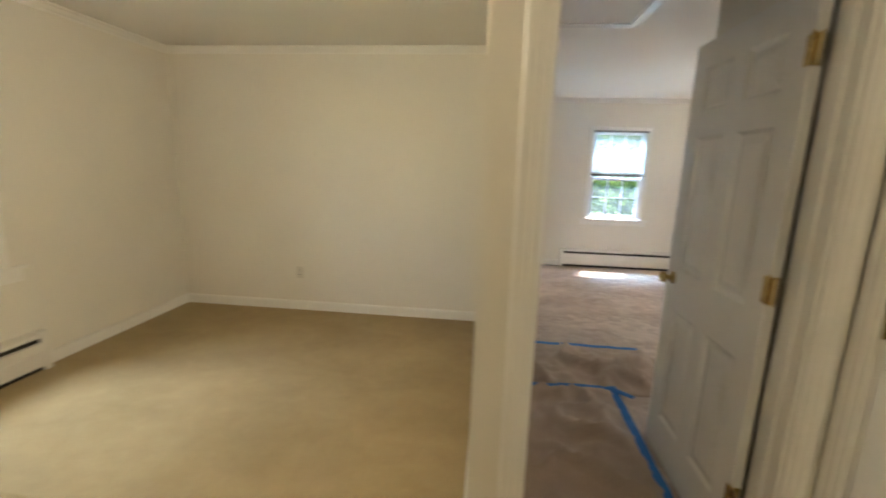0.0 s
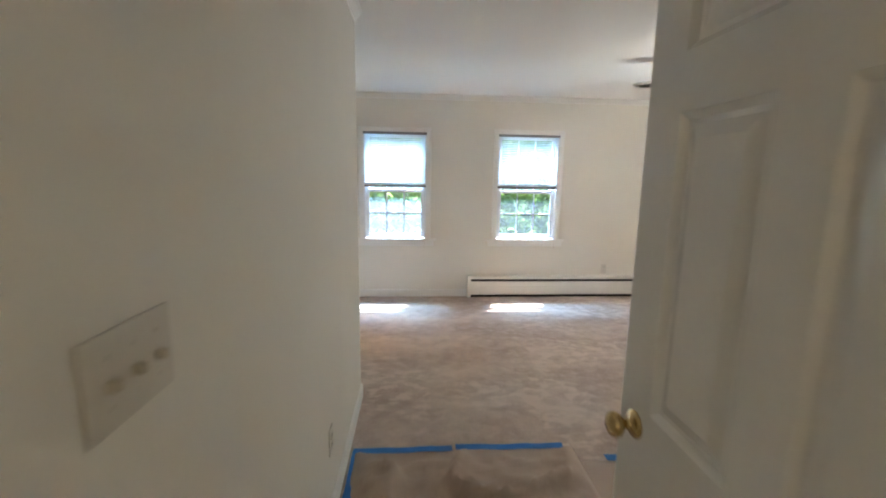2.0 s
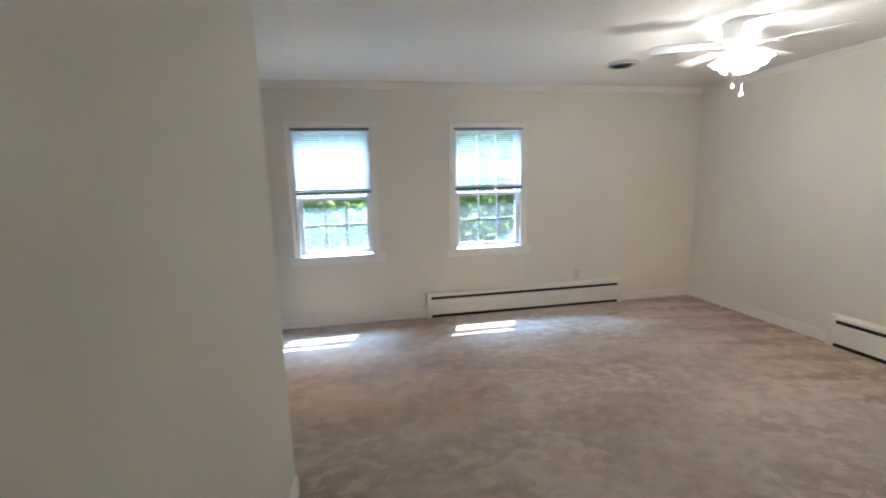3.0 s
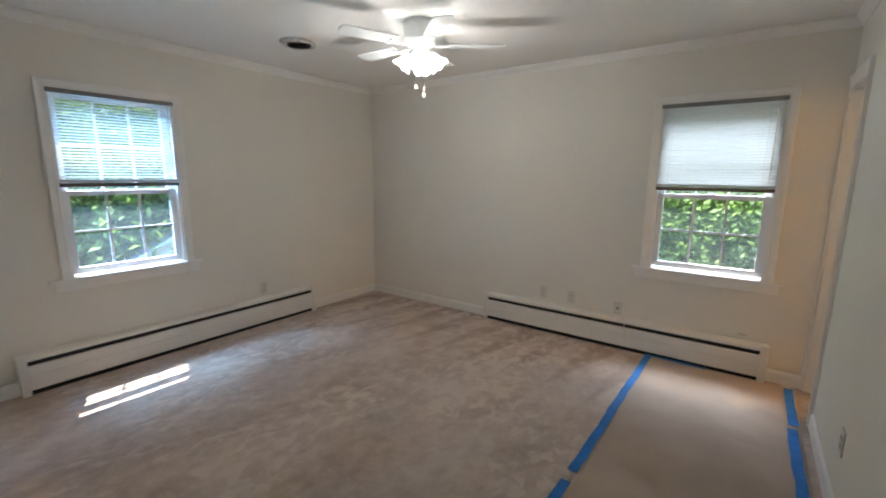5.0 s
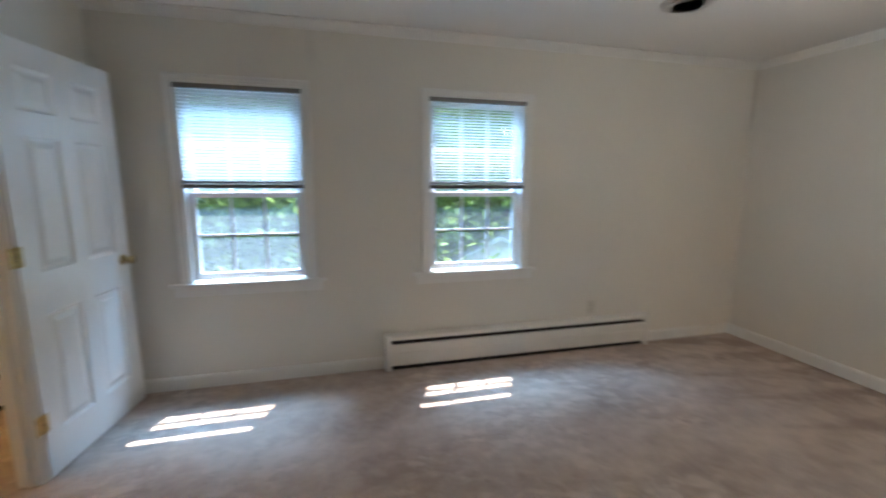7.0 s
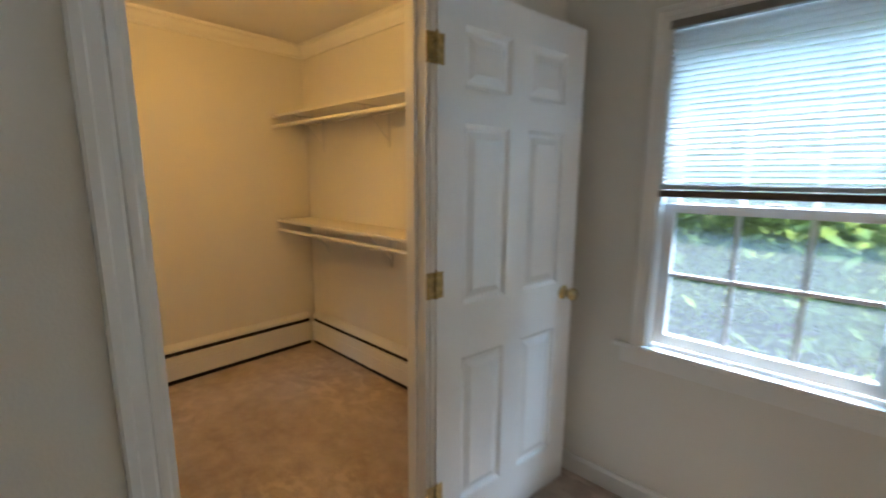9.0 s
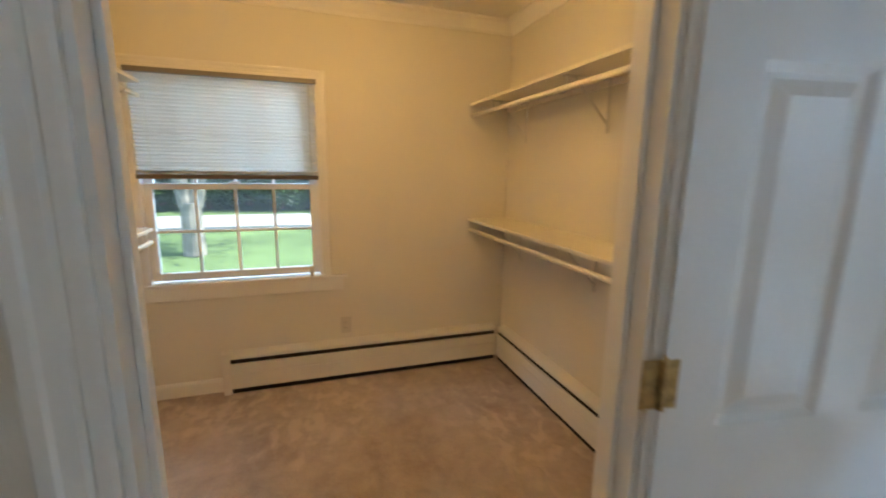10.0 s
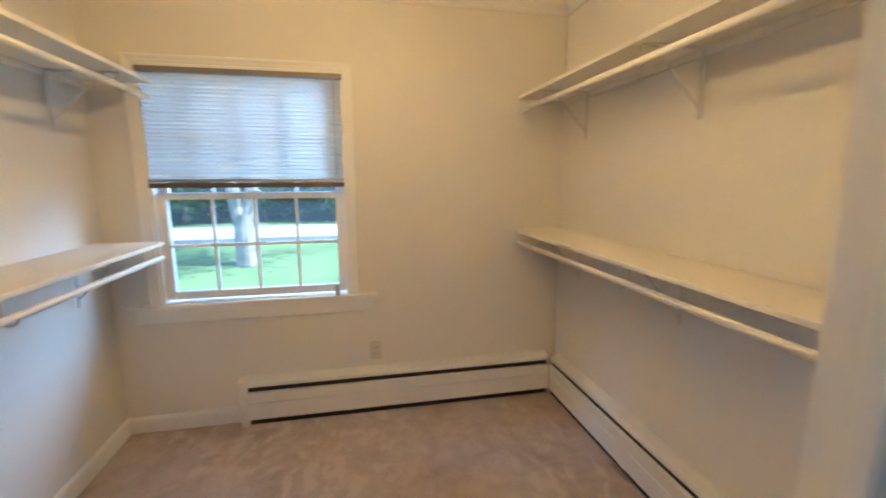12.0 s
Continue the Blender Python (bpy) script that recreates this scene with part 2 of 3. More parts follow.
def part(name, bm, mat, parent=None, label="", smooth=False):
    ob = new(name, bm if isinstance(bm, bpy.types.Mesh) else mesh_of(name, bm, mat, smooth))
    if parent:
        ob.parent = parent
    return tagged(ob, label)


def thing(name, label, category, m=None, group="", kind=""):
    ob = new(name)
    ob.empty_display_size = 0.1
    if m:
        ob.matrix_world = m
    return tagged(ob, label, category, group, kind)


def setting(name, bm, mat, label, category):
    return tagged(part(name, bm, mat), label, category, "", "structure")


# ---- the plan ----
N, E, W, H = 7.42, 5.02, -2.28, 2.46
T = 0.16
PW = 0.71          # passage wall, bedroom side
CN, CS, CX = 7.44, 4.88, -0.065   # closet north, south, and the closet side of its door wall
WIN_N = [(0.46, 1.22), (2.08, 2.84)]
WZ0, WZ1 = 0.735, 2.03


def wall_x(name, x0, x1, y0, y1, holes, label, z1=H, mat=WALL):
    """A wall along x with holes (a, b, z0, z1)."""
    bm = bmesh.new()
    at = x0
    for a, b, h0, h1 in holes:
        if a > at:
            box(bm, at, y0, 0, a, y1, z1)
        if h0 > 0:
            box(bm, a, y0, 0, b, y1, h0)
        if h1 < z1:
            box(bm, a, y0, h1, b, y1, z1)
        at = b
    if x1 > at:
        box(bm, at, y0, 0, x1, y1, z1)
    return setting(name, bm, mat, label, "wall")


def wall_y(name, y0, y1, x0, x1, holes, label, z1=H, mat=WALL):
    bm = bmesh.new()
    at = y0
    for a, b, h0, h1 in holes:
        if a > at:
            box(bm, x0, at, 0, x1, a, z1)
        if h0 > 0:
            box(bm, x0, a, 0, x1, b, h0)
        if h1 < z1:
            box(bm, x0, a, h1, x1, b, z1)
        at = b
    if y1 > at:
        box(bm, x0, at, 0, x1, y1, z1)
    return setting(name, bm, mat, label, "wall")


OFFW = "off-white painted plaster wall"
wall_x("wall_north", 0.03, E, N, N + T, [(a, b, WZ0, WZ1) for a, b in WIN_N], OFFW + " with two windows")
wall_y("wall_east", 1.0, N + T, E, E + T, [(3.50, 4.27, WZ0, WZ1)], OFFW + " with one window")
wall_x("wall_south", 1.66, E, 3.08, 3.20, [(4.50, 4.99, 0, 2.04)], OFFW + " beside the bathroom doorway")
wall_y("wall_passage_east", 2.34, 3.08, 1.66, 1.78, [], OFFW + " behind the open door")
wall_x("wall_entry", 0.62, 1.90, 2.22, 2.34, [(0.785, 1.61, 0, 2.05)], OFFW + " with a doorway")
wall_y("wall_passage_west", 2.34, 4.95, PW - 0.10, PW, [], OFFW + " with switches")
wall_x("wall_alcove", CX, PW - 0.10, 4.88, 4.95, [], OFFW)
wall_y("wall_closet_door", 4.95, N + T, CX, 0.03, [(5.785, 6.572, 0, 2.06)], OFFW + " with the closet doorway")
wall_x("wall_closet_north", W, CX, CN, N + T, [], OFFW + " behind closet shelves")
wall_x("wall_closet_south", W - T, PW - 0.10, 4.77, CS, [], OFFW + " behind closet shelves")
wall_y("wall_closet_west", CS, N + T, W - T, W, [(5.11, 6.12, WZ0, 1.99)], OFFW + " with one window")
wall_y("wall_side_west", -0.9, 4.77, -2.54, -2.38, [(2.05, 3.16, WZ0, WZ1)], OFFW + " with one window")
wall_x("wall_back", -2.54, 1.90, -1.02, -0.9, [], OFFW)
wall_y("wall_hall_east", -0.9, 2.22, 1.72, 1.90, [(1.365, 2.145, 0, 2.05)], OFFW + " with a closet door")
wall_x("wall_bath_south", 1.78, E, 1.0, 1.1, [], OFFW)
wall_y("wall_bath_west", 1.1, 3.08, 3.6, 3.7, [], OFFW)

setting("floor_bedroom", boxes((W - T, 2.30, -0.12, E + T, N + T, 0.018)), CARPET, "taupe cut-pile carpet, trodden and stained", "carpet floor")
setting("floor_side_room", boxes((-2.54, -1.02, -0.12, 1.95, 2.296, 0.014), (-2.38, 2.296, -0.12, 0.62, 4.77, 0.022)), CARPET_Y, "beige cut-pile carpet", "carpet floor")
setting("floor_bathroom", boxes((1.95, 1.0, -0.12, E, 2.296, 0), (3.7, 2.296, -0.1, E, 3.08, 0.022)), material("bath_floor", (0.45, 0.32, 0.2), 0.5), "tan bathroom floor", "floor")
setting("ceiling", boxes((-2.60, -1.05, H, E + T, N + T, H + 0.15)), CEIL, "white painted ceiling", "ceiling")


# ---- trim ----
CROWN = [(0, 0), (0, -0.060), (0.007, -0.060), (0.010, -0.050), (0.022, -0.037), (0.034, -0.018), (0.044, -0.011), (0.044, 0)]
BASE = [(0, 0), (0.014, 0), (0.014, 0.082), (0.010, 0.095), (0.005, 0.100), (0, 0.100)]


def run(name, profile, p, q, z, label, category, mat=TRIM):
    """A moulding from p to q on the floor plan, standing out to the left of that way."""
    d = Vector((q[0] - p[0], q[1] - p[1], 0))
    ob = setting(name, extrude(profile, d.length), mat, label, category)
    ob.matrix_world = Matrix.Translation((p[0], p[1], z)) @ Matrix.Rotation(math.atan2(d.y, d.x), 4, "Z")
    return ob


for p, q in [((E, N), (0.03, N)), ((E, 3.20), (E, N)), ((1.66, 3.20), (E, 3.20)), ((0.03, N), (0.03, 4.95)), ((0.03, 4.95), (PW, 4.95)), ((PW, 4.95), (PW, 2.34)),
             ((CX, CN), (W, CN)), ((W, CN), (W, CS)), ((W, CS), (CX, CS)), ((CX, CS), (CX, CN)), ((0.61, 4.77), (-2.38, 4.77)), ((-2.38, 4.77), (-2.38, -0.9))]:
    size = 1.5 if max(p[0], q[0]) <= CX and min(p[1], q[1]) >= CS else 1.0
    run("crown_moulding", [(a * size, b * size) for a, b in CROWN], p, q, H, "white painted crown moulding", "moulding")
for p, q in [((1.74, N), (0.03, N)), ((E, N), (4.07, N)), ((E, 5.78), (E, N)), ((E, 3.20), (E, 3.41)), ((1.66, 3.20), (4.43, 3.20)), ((0.03, N), (0.03, 6.65)), ((0.03, 5.71), (0.03, 4.95)),
             ((0.03, 4.95), (PW, 4.95)), ((PW, 4.95), (PW, 2.42)), ((W, 5.47), (W, CS)), ((W, CS), (CX, CS)), ((CX, CS), (CX, 5.71)), ((0.61, 4.77), (-2.38, 4.77)), ((-2.38, 4.77), (-2.38, 3.34)), ((0.61, 2.36), (0.61, 4.77)), ((1.66, 2.42), (1.66, 3.20))]:
    run("baseboard", BASE, p, q, 0.012, "white painted baseboard", "baseboard")

# door casing: a board with two beads, drawn as (across, out)
CASE_W = 0.075
CASE = [(0, 0), (0, 0.010), (0.006, 0.013), (0.020, 0.014), (0.024, 0.011), (0.030, 0.015), (0.050, 0.017), (0.055, 0.021), (0.070, 0.022), (CASE_W, 0.018), (CASE_W, 0)]


def casing(owner, m, width, height, bottom=0.0, narrow=1.0):
    """Two legs and a head round an opening; m maps x across, y out of the wall, z up, from the opening's lower corner."""
    def leg(flip, x):
        bm = bmesh.new()
        prof = [((-c if flip else c) * narrow, o) for c, o in CASE]
        a = [bm.verts.new((x + c, o, bottom)) for c, o in prof]
        b = [bm.verts.new((x + c, o, height + abs(c))) for c, o in prof]
        for k in range(len(a)):
            j = (k + 1) % len(a)
            bm.faces.new((a[k], a[j], b[j], b[k]))
        bm.faces.new(a)
        bm.faces.new(b)
        return bm
    for flip, x in ((True, 0.0), (False, width)):
        bm = leg(flip, x)
        bmesh.ops.recalc_face_normals(bm, faces=bm.faces)
        bm.transform(m)
        part("casing", bm, TRIM, owner)
    bm = bmesh.new()
    a = [bm.verts.new((-c * narrow, o, height + c * narrow)) for c, o in CASE]
    b = [bm.verts.new((width + c * narrow, o, height + c * narrow)) for c, o in CASE]
    for k in range(len(a)):
        j = (k + 1) % len(a)
        bm.faces.new((a[k], a[j], b[j], b[k]))
    bm.faces.new(a)
    bm.faces.new(b)
    bmesh.ops.recalc_face_normals(bm, faces=bm.faces)
    bm.transform(m)
    part("head_casing", bm, TRIM, owner)


def frame_on(origin, across):
    """A wall's own axes: across, out of the wall (to the left of across), up."""
    ang = math.atan2(across[1], across[0])
    return Matrix.Translation(origin) @ Matrix.Rotation(ang, 4, "Z")


def doorway(name, m, width, height, depth, label, both=True):
    """Jambs, stops and casings of a doorway; m stands at the opening's lower corner, y out of the wall."""
    owner = thing(name, label, "door frame", None, "", "structure")
    for d in ((-0.0, -depth, 0, 0.018, 0.0, height), (width - 0.018, -depth, 0, width, 0.0, height), (0.018, -depth, height - 0.018, width - 0.018, 0.0, height)):
        bm = boxes(d)
        bm.transform(m)
        part("jamb", bm, TRIM, owner)
    for d in ((0.018, -depth * 0.62, 0, 0.029, -0.040, height - 0.018), (width - 0.029, -depth * 0.62, 0, width - 0.018, -0.040, height - 0.018), (0.029, -depth * 0.62, height - 0.029, width - 0.029, -0.040, height - 0.018)):
        bm = boxes(d, bevel=0.002)
        bm.transform(m)
        part("door_stop", bm, TRIM, owner)
    casing(owner, m @ Matrix.Translation((0.006, 0.001, 0)), width - 0.012, height - 0.006)
    if both:
        back = m @ Matrix.Translation((width - 0.006, -depth - 0.001, 0)) @ Matrix.Rotation(math.pi, 4, "Z")
        casing(owner, back, width - 0.012, height - 0.006)
    return owner


# entry doorway, closet doorway, bathroom doorway, hall closet doorway
doorway("door_frame_1", frame_on((0.785, 2.34, 0), (1, 0)), 0.825, 2.05, 0.12, "white painted frame of the bedroom doorway")
closet_frame = doorway("door_frame_2", frame_on((0.03, 6.572, 0), (0, -1)), 0.787, 2.06, 0.095, "white painted frame of the closet doorway")
doorway("door_frame_3", frame_on((4.50, 3.20, 0), (1, 0)), 0.49, 2.04, 0.12, "white painted frame of the bathroom doorway", False)
doorway("door_frame_4", frame_on((1.72, 1.365, 0), (0, 1)), 0.78, 2.05, 0.10, "white painted frame of the hall closet", False)


part("strike_plate", boxes((-0.022, 5.8035, 0.90, 0.012, 5.805, 0.965)), BRASS_OLD, closet_frame, "brass strike plate")


# ---- doors ----
def six_panel_door(name, label, m, width, height=2.02, knob_end=1, hinge_side=1, knob=True, hinge_mat=BRASS_OLD):
    """A moulded six-panel door. x runs from the hinges, y across the thickness, z up."""
    th = 0.035
    d = thing(name, label, "door", m, "", "structure")
    st, mid = 0.115, 0.10
    pw = (width - 2 * st - mid) / 2
    rows = [(0.20, 0.78), (0.98, 1.60), (1.71, height - 0.115)]
    cols = [(st, st + pw), (st + pw + mid, width - st)]
    body = bmesh.new()
    box(body, 0, -th / 2 + 0.0125, 0, width, th / 2 - 0.0125, height)
    for s in (-1, 1):
        y0, y1 = sorted((s * (th / 2 - 0.0125), s * th / 2))
        zs = [0] + [z for r in rows for z in r] + [height]
        for k in range(0, len(zs), 2):
            box(body, 0, y0, zs[k], width, y1, zs[k + 1])
        for z0, z1 in rows:
            for x0, x1 in ((0, st), (st + pw, st + pw + mid), (width - st, width)):
                box(body, x0, y0, z0, x1, y1, z1)
    part("slab", body, DOORP, d)
    for z0, z1 in rows:
        for x0, x1 in cols:
            bm = bmesh.new()
            for s in (-1, 1):
                ring = []
                for inset, out in ((0.0, th / 2 - 0.0005), (0.014, th / 2 - 0.0115), (0.024, th / 2 - 0.0115), (0.050, th / 2 - 0.0015)):
                    ring.append([bm.verts.new((x, s * out, z)) for x, z in ((x0 + inset, z0 + inset), (x1 - inset, z0 + inset), (x1 - inset, z1 - inset), (x0 + inset, z1 - inset))])
                for a, b in zip(ring, ring[1:]):
                    for k in range(4):
                        bm.faces.new((a[k], a[(k + 1) % 4], b[(k + 1) % 4], b[k]))
                bm.faces.new(ring[-1])
            bmesh.ops.recalc_face_normals(bm, faces=bm.faces)
            part("door_panel", bm, DOORP, d)
    for z in (0.28, 1.07, 1.81):
        bm = bmesh.new()
        y = hinge_side * (th / 2 + 0.004)
        for k in range(5):
            rod(bm, (-0.003, y, z - 0.045 + 0.0182 * k), (-0.003, y, z - 0.045 + 0.0182 * k + 0.0172), 0.0065, 10)
        rod(bm, (-0.003, y, z + 0.046), (-0.003, y, z + 0.054), 0.005, 10, 0.003)
        box(bm, -0.002, -th / 2 + 0.004, z - 0.045, 0.0005, y, z + 0.045)
        box(bm, -0.040, y - hinge_side * 0.0065, z - 0.045, -0.004, y - hinge_side * 0.0035, z + 0.045)
        box(bm, 0.001, y - hinge_side * 0.006, z - 0.045, 0.028, y - hinge_side * 0.0025, z + 0.045)
        part("hinge", bm, hinge_mat, d, "brass butt hinge")
    if knob:
        for s in (-1, 1):
            bm = lathe([(0.0, 0.0), (0.032, 0.0), (0.032, 0.004), (0.026, 0.009), (0.012, 0.012), (0.011, 0.024), (0.016, 0.030), (0.026, 0.038), (0.0285, 0.048), (0.025, 0.058), (0.014, 0.064), (0.0, 0.065)], 24,
                       Matrix.Translation((width - 0.065, s * th / 2, 0.93)) @ Matrix.Rotation(-s * math.pi / 2, 4, "X"))
            part("door_knob", bm, BRASS, d, "polished brass knob", True)
        part("latch_plate", boxes((width, -0.012, 0.90, width + 0.0015, 0.012, 0.96)), BRASS, d, "brass latch plate")
    return d


six_panel_door("bedroom_door", "white six-panel bedroom door standing open", pose(1.583, 2.380, 0.028, 0, 0, 90.0), 0.765, 2.01, hinge_side=1, hinge_mat=BRASS)
six_panel_door("closet_door", "white six-panel closet door standing open", pose(0.036, 6.583, 0.028, 0, 0, 81.5), 0.765, 2.015, hinge_side=-1)
six_panel_door("hall_closet_door", "white hall closet door, shut", pose(1.738, 2.122, 0.022, 0, 0, -90), 0.735, 2.01, hinge_side=-1, knob=False, hinge_mat=BRASS)


# ---- windows ----
def window(name, label, m, width, z0, z1, columns, depth=T, glass=GLASS):
    """A double-hung window. m: lower left corner at floor height on the wall's face, x across, y into the room."""
    w = thing(name, label, "window", None, "", "structure")

    def add(nm, bm, mat, lab="", parent=w):
        bm.transform(m)
        return part(nm, bm, mat, parent, lab)

    h = z1 - z0
    # liner of the opening
    add("window_frame", boxes((0, -depth, z0, 0.02, 0, z1), (width - 0.02, -depth, z0, width, 0, z1), (0.02, -depth, z1 - 0.02, width - 0.02, 0, z1), (0.02, -depth - 0.03, z0, width - 0.02, -0.0105, z0 + 0.0175)), VINYL)
    mid = z0 + 0.618

    def sash(y0, y1, s0, s1, rail_b, rail_t, tag):
        x0, x1, st = 0.02, width - 0.02, 0.045
        fr = add("sash", boxes((x0, y0, s0, x0 + st, y1, s1), (x1 - st, y0, s0, x1, y1, s1), (x0 + st, y0, s0, x1 - st, y1, s0 + rail_b), (x0 + st, y0, s1 - rail_t, x1 - st, y1, s1), bevel=0.003), VINYL, tag)
        gx0, gx1, gz0, gz1 = x0 + st, x1 - st, s0 + rail_b, s1 - rail_t
        ym = (y0 + y1) / 2
        for k in range(1, columns):
            x = gx0 + (gx1 - gx0) * k / columns
            add("muntin", boxes((x - 0.008, ym - 0.008, gz0, x + 0.008, ym + 0.008, gz1), bevel=0.002), VINYL, "", fr)
        z = (gz0 + gz1) / 2
        add("muntin", boxes((gx0, ym - 0.0075, z - 0.008, gx1, ym + 0.0075, z + 0.008), bevel=0.002), VINYL, "", fr)
        g = add("pane", boxes((gx0, ym - 0.002, gz0, gx1, ym + 0.002, gz1)), glass, "window glass", fr)
        g.visible_shadow = False
    sash(-0.073, -0.037, z0 + 0.03, mid, 0.045, 0.035, "white vinyl lower sash")
    sash(-0.113, -0.077, mid - 0.035, z1 - 0.02, 0.035, 0.04, "white vinyl upper sash")
    add("sash_lock", boxes((width / 2 - 0.03, -0.069, mid + 0.001, width / 2 + 0.03, -0.046, mid + 0.012), bevel=0.003), VINYL)
    # stool and apron
    ext, drop = (0.155, 0.085) if columns == 4 else (0.12, 0.07)
    add("window_sill", boxes((-ext, -0.010, z0 - 0.004, width + ext, 0.022, z0 + 0.018), bevel=0.006), TRIM, "white painted stool")
    add("apron", boxes((0.03 - ext, 0, z0 - drop, width + ext - 0.03, 0.016, z0 - 0.004), bevel=0.004), TRIM)
    casing(w, m @ Matrix.Translation((0.008, 0.0, 0)), width - 0.016, z1 - 0.008, z0 + 0.018, 0.8)
    return w


def blind(label, m, width, z_top, z_bottom, tilt, group):
    """A mini blind lowered half way; m as for its window."""
    b = thing("window_blind", label, "blind", m @ Matrix.Translation((0, 0.016, 0)), group)
    part("headrail", boxes((0.004, -0.030, z_top - 0.028, width - 0.004, 0.004, z_top), bevel=0.002), material("headrail_enamel", (0.20, 0.19, 0.18), 0.4) if not bpy.data.materials.get("headrail_enamel") else bpy.data.materials["headrail_enamel"], b)
    slat = bmesh.new()
    wd, n = 0.0125, 4
    top = []
    for k in range(n + 1):
        u = -1 + 2 * k / n
        top.append((u * wd, 0.0048 * (1 - u * u)))
    prof = top + [(y, z - 0.0006) for y, z in reversed(top)]
    slat = extrude(prof, width - 0.024)
    slat.transform(Matrix.Rotation(radians(tilt), 4, "X"))
    me = mesh_of("slat", slat, SLAT)
    pitch = 0.0205
    z = z_top - 0.045
    while z > z_bottom + 0.030:
        s = part("slat", me, SLAT, b)
        s.location = (0.012, -0.014, z)
        s.rotation_euler = (radians(random.uniform(-2.5, 2.5)), radians(random.uniform(-0.12, 0.12)), 0)
        z -= pitch
    # gathered slats above the bottom rail
    for k in range(4):
        s = part("slat", me, SLAT, b)
        s.location = (0.012, -0.014, z_bottom + 0.016 + 0.004 * k)
        s.rotation_euler = (radians(-tilt), 0, 0)
    part("bottom_rail", boxes((0.012, -0.026, z_bottom - 0.014, width - 0.012, 0.002, z_bottom + 0.012), bevel=0.003), RAILM, b, "dark bottom rail")
    for x in (0.09, width - 0.09):
        for y in (-0.0275, -0.0005):
            part("ladder_cord", rod(bmesh.new(), (x, y, z_bottom), (x, y, z_top - 0.02), 0.0007, 5), PLATE, b)
    if width < 0.765:
        cord = part("pull_cord", rod(bmesh.new(), (0.03, 0.040, z_top - 0.02), (0.026, 0.042, 0.68), 0.0012, 6), PLATE, b, "white lift cord hanging past the sill")
        part("tassel", lathe([(0.0, -0.02), (0.007, -0.018), (0.005, 0.0), (0.002, 0.012), (0.0, 0.012)], 10, Matrix.Translation((0.026, 0.042, 0.665))), PLATE, cord, "plastic tassel")
    part("tilt_wand", rod(bmesh.new(), (0.05, 0.010, z_top - 0.03), (0.052, 0.012, z_bottom + 0.05), 0.003, 6), PLATE, b, "clear plastic wand")
    return b


WN = [frame_on((b, N, 0), (-1, 0)) for a, b in WIN_N]
for k, mm in enumerate(WN):
    window("window_%d" % (k + 1), "white double-hung window with six-pane sashes", mm, 0.76, WZ0, WZ1, 3, T, GLASS_D if k == 0 else GLASS)
    blind("white mini blind lowered over the upper sash, slats " + ("nearly shut" if k == 0 else "half open"), mm, 0.76, WZ1 - 0.004, 1.395, (34, 10)[k], "bedroom blinds")
ME = frame_on((E, 3.50, 0), (0, 1))
window("window_3", "white double-hung window with six-pane sashes", ME, 0.77, WZ0, WZ1, 3)
blind("white mini blind lowered over the upper sash, slats shut", ME, 0.77, WZ1 - 0.004, 1.395, 56, "bedroom blinds")
MC = frame_on((W, 6.12, 0), (0, -1))
window("window_4", "wide double-hung closet window with eight-pane sash", MC, 1.01, WZ0, 1.99, 4)
blind("white mini blind lowered over the upper sash, slats shut", MC, 1.01, 1.986, 1.395, 60, "closet blinds")
MS = frame_on((-2.38, 3.16, 0), (0, -1))
window("window_5", "white double-hung window of the side room", MS, 1.11, WZ0, WZ1, 4)
cw = thing("window_latch_key", "small metal latch on the closet window sill", "latch")
part("latch_body", boxes((W + 0.004, 6.032, WZ0 + 0.0185, W + 0.024, 6.058, WZ0 + 0.088), bevel=0.004), CHAIN, cw)


# ---- baseboard heaters ----
def heater(label, m, length, caps=(True, True), group="baseboard heaters"):
    """x along the wall, y out of it."""
    h = thing("baseboard_heater", label, "heater", m, group)
    part("back_panel", extrude([(0.001, 0.015), (0.006, 0.015), (0.006, 0.275), (0.001, 0.275)], length), HEAT, h)
    part("top_hood", extrude([(0.001, 0.275), (0.001, 0.292), (0.058, 0.279), (0.064, 0.272), (0.064, 0.252), (0.061, 0.252), (0.061, 0.270), (0.056, 0.275)], length), HEAT, h)
    part("front_panel", extrude([(0.058, 0.056), (0.063, 0.052), (0.068, 0.056), (0.068, 0.150), (0.064, 0.156), (0.068, 0.162), (0.068, 0.213), (0.060, 0.219), (0.050, 0.219), (0.050, 0.213), (0.058, 0.211)], length), HEAT, h)
    # two black blocks put in as the shade behind and below the panel
    part("slot_shadow", boxes((0.004, 0.010, 0.030, length - 0.004, 0.050, 0.262)), SLOT, h, "black filler painted as the shade behind the slots")
    part("foot_shadow", boxes((0, 0.007, 0.0, length, 0.052, 0.028)), SLOT, h)
    for k, x in enumerate((-0.002, length - 0.045)):
        if caps[k]:
            part("end_cap", boxes((x, 0.0, 0.0, x + 0.047, 0.072, 0.294), bevel=0.006), HEAT, h)
    x = 1.25
    while x < length - 0.4:
        part("joint_cover", boxes((x, 0.0645, 0.054, x + 0.05, 0.0705, 0.215), bevel=0.002), HEAT, h)
        x += 1.25
    return h


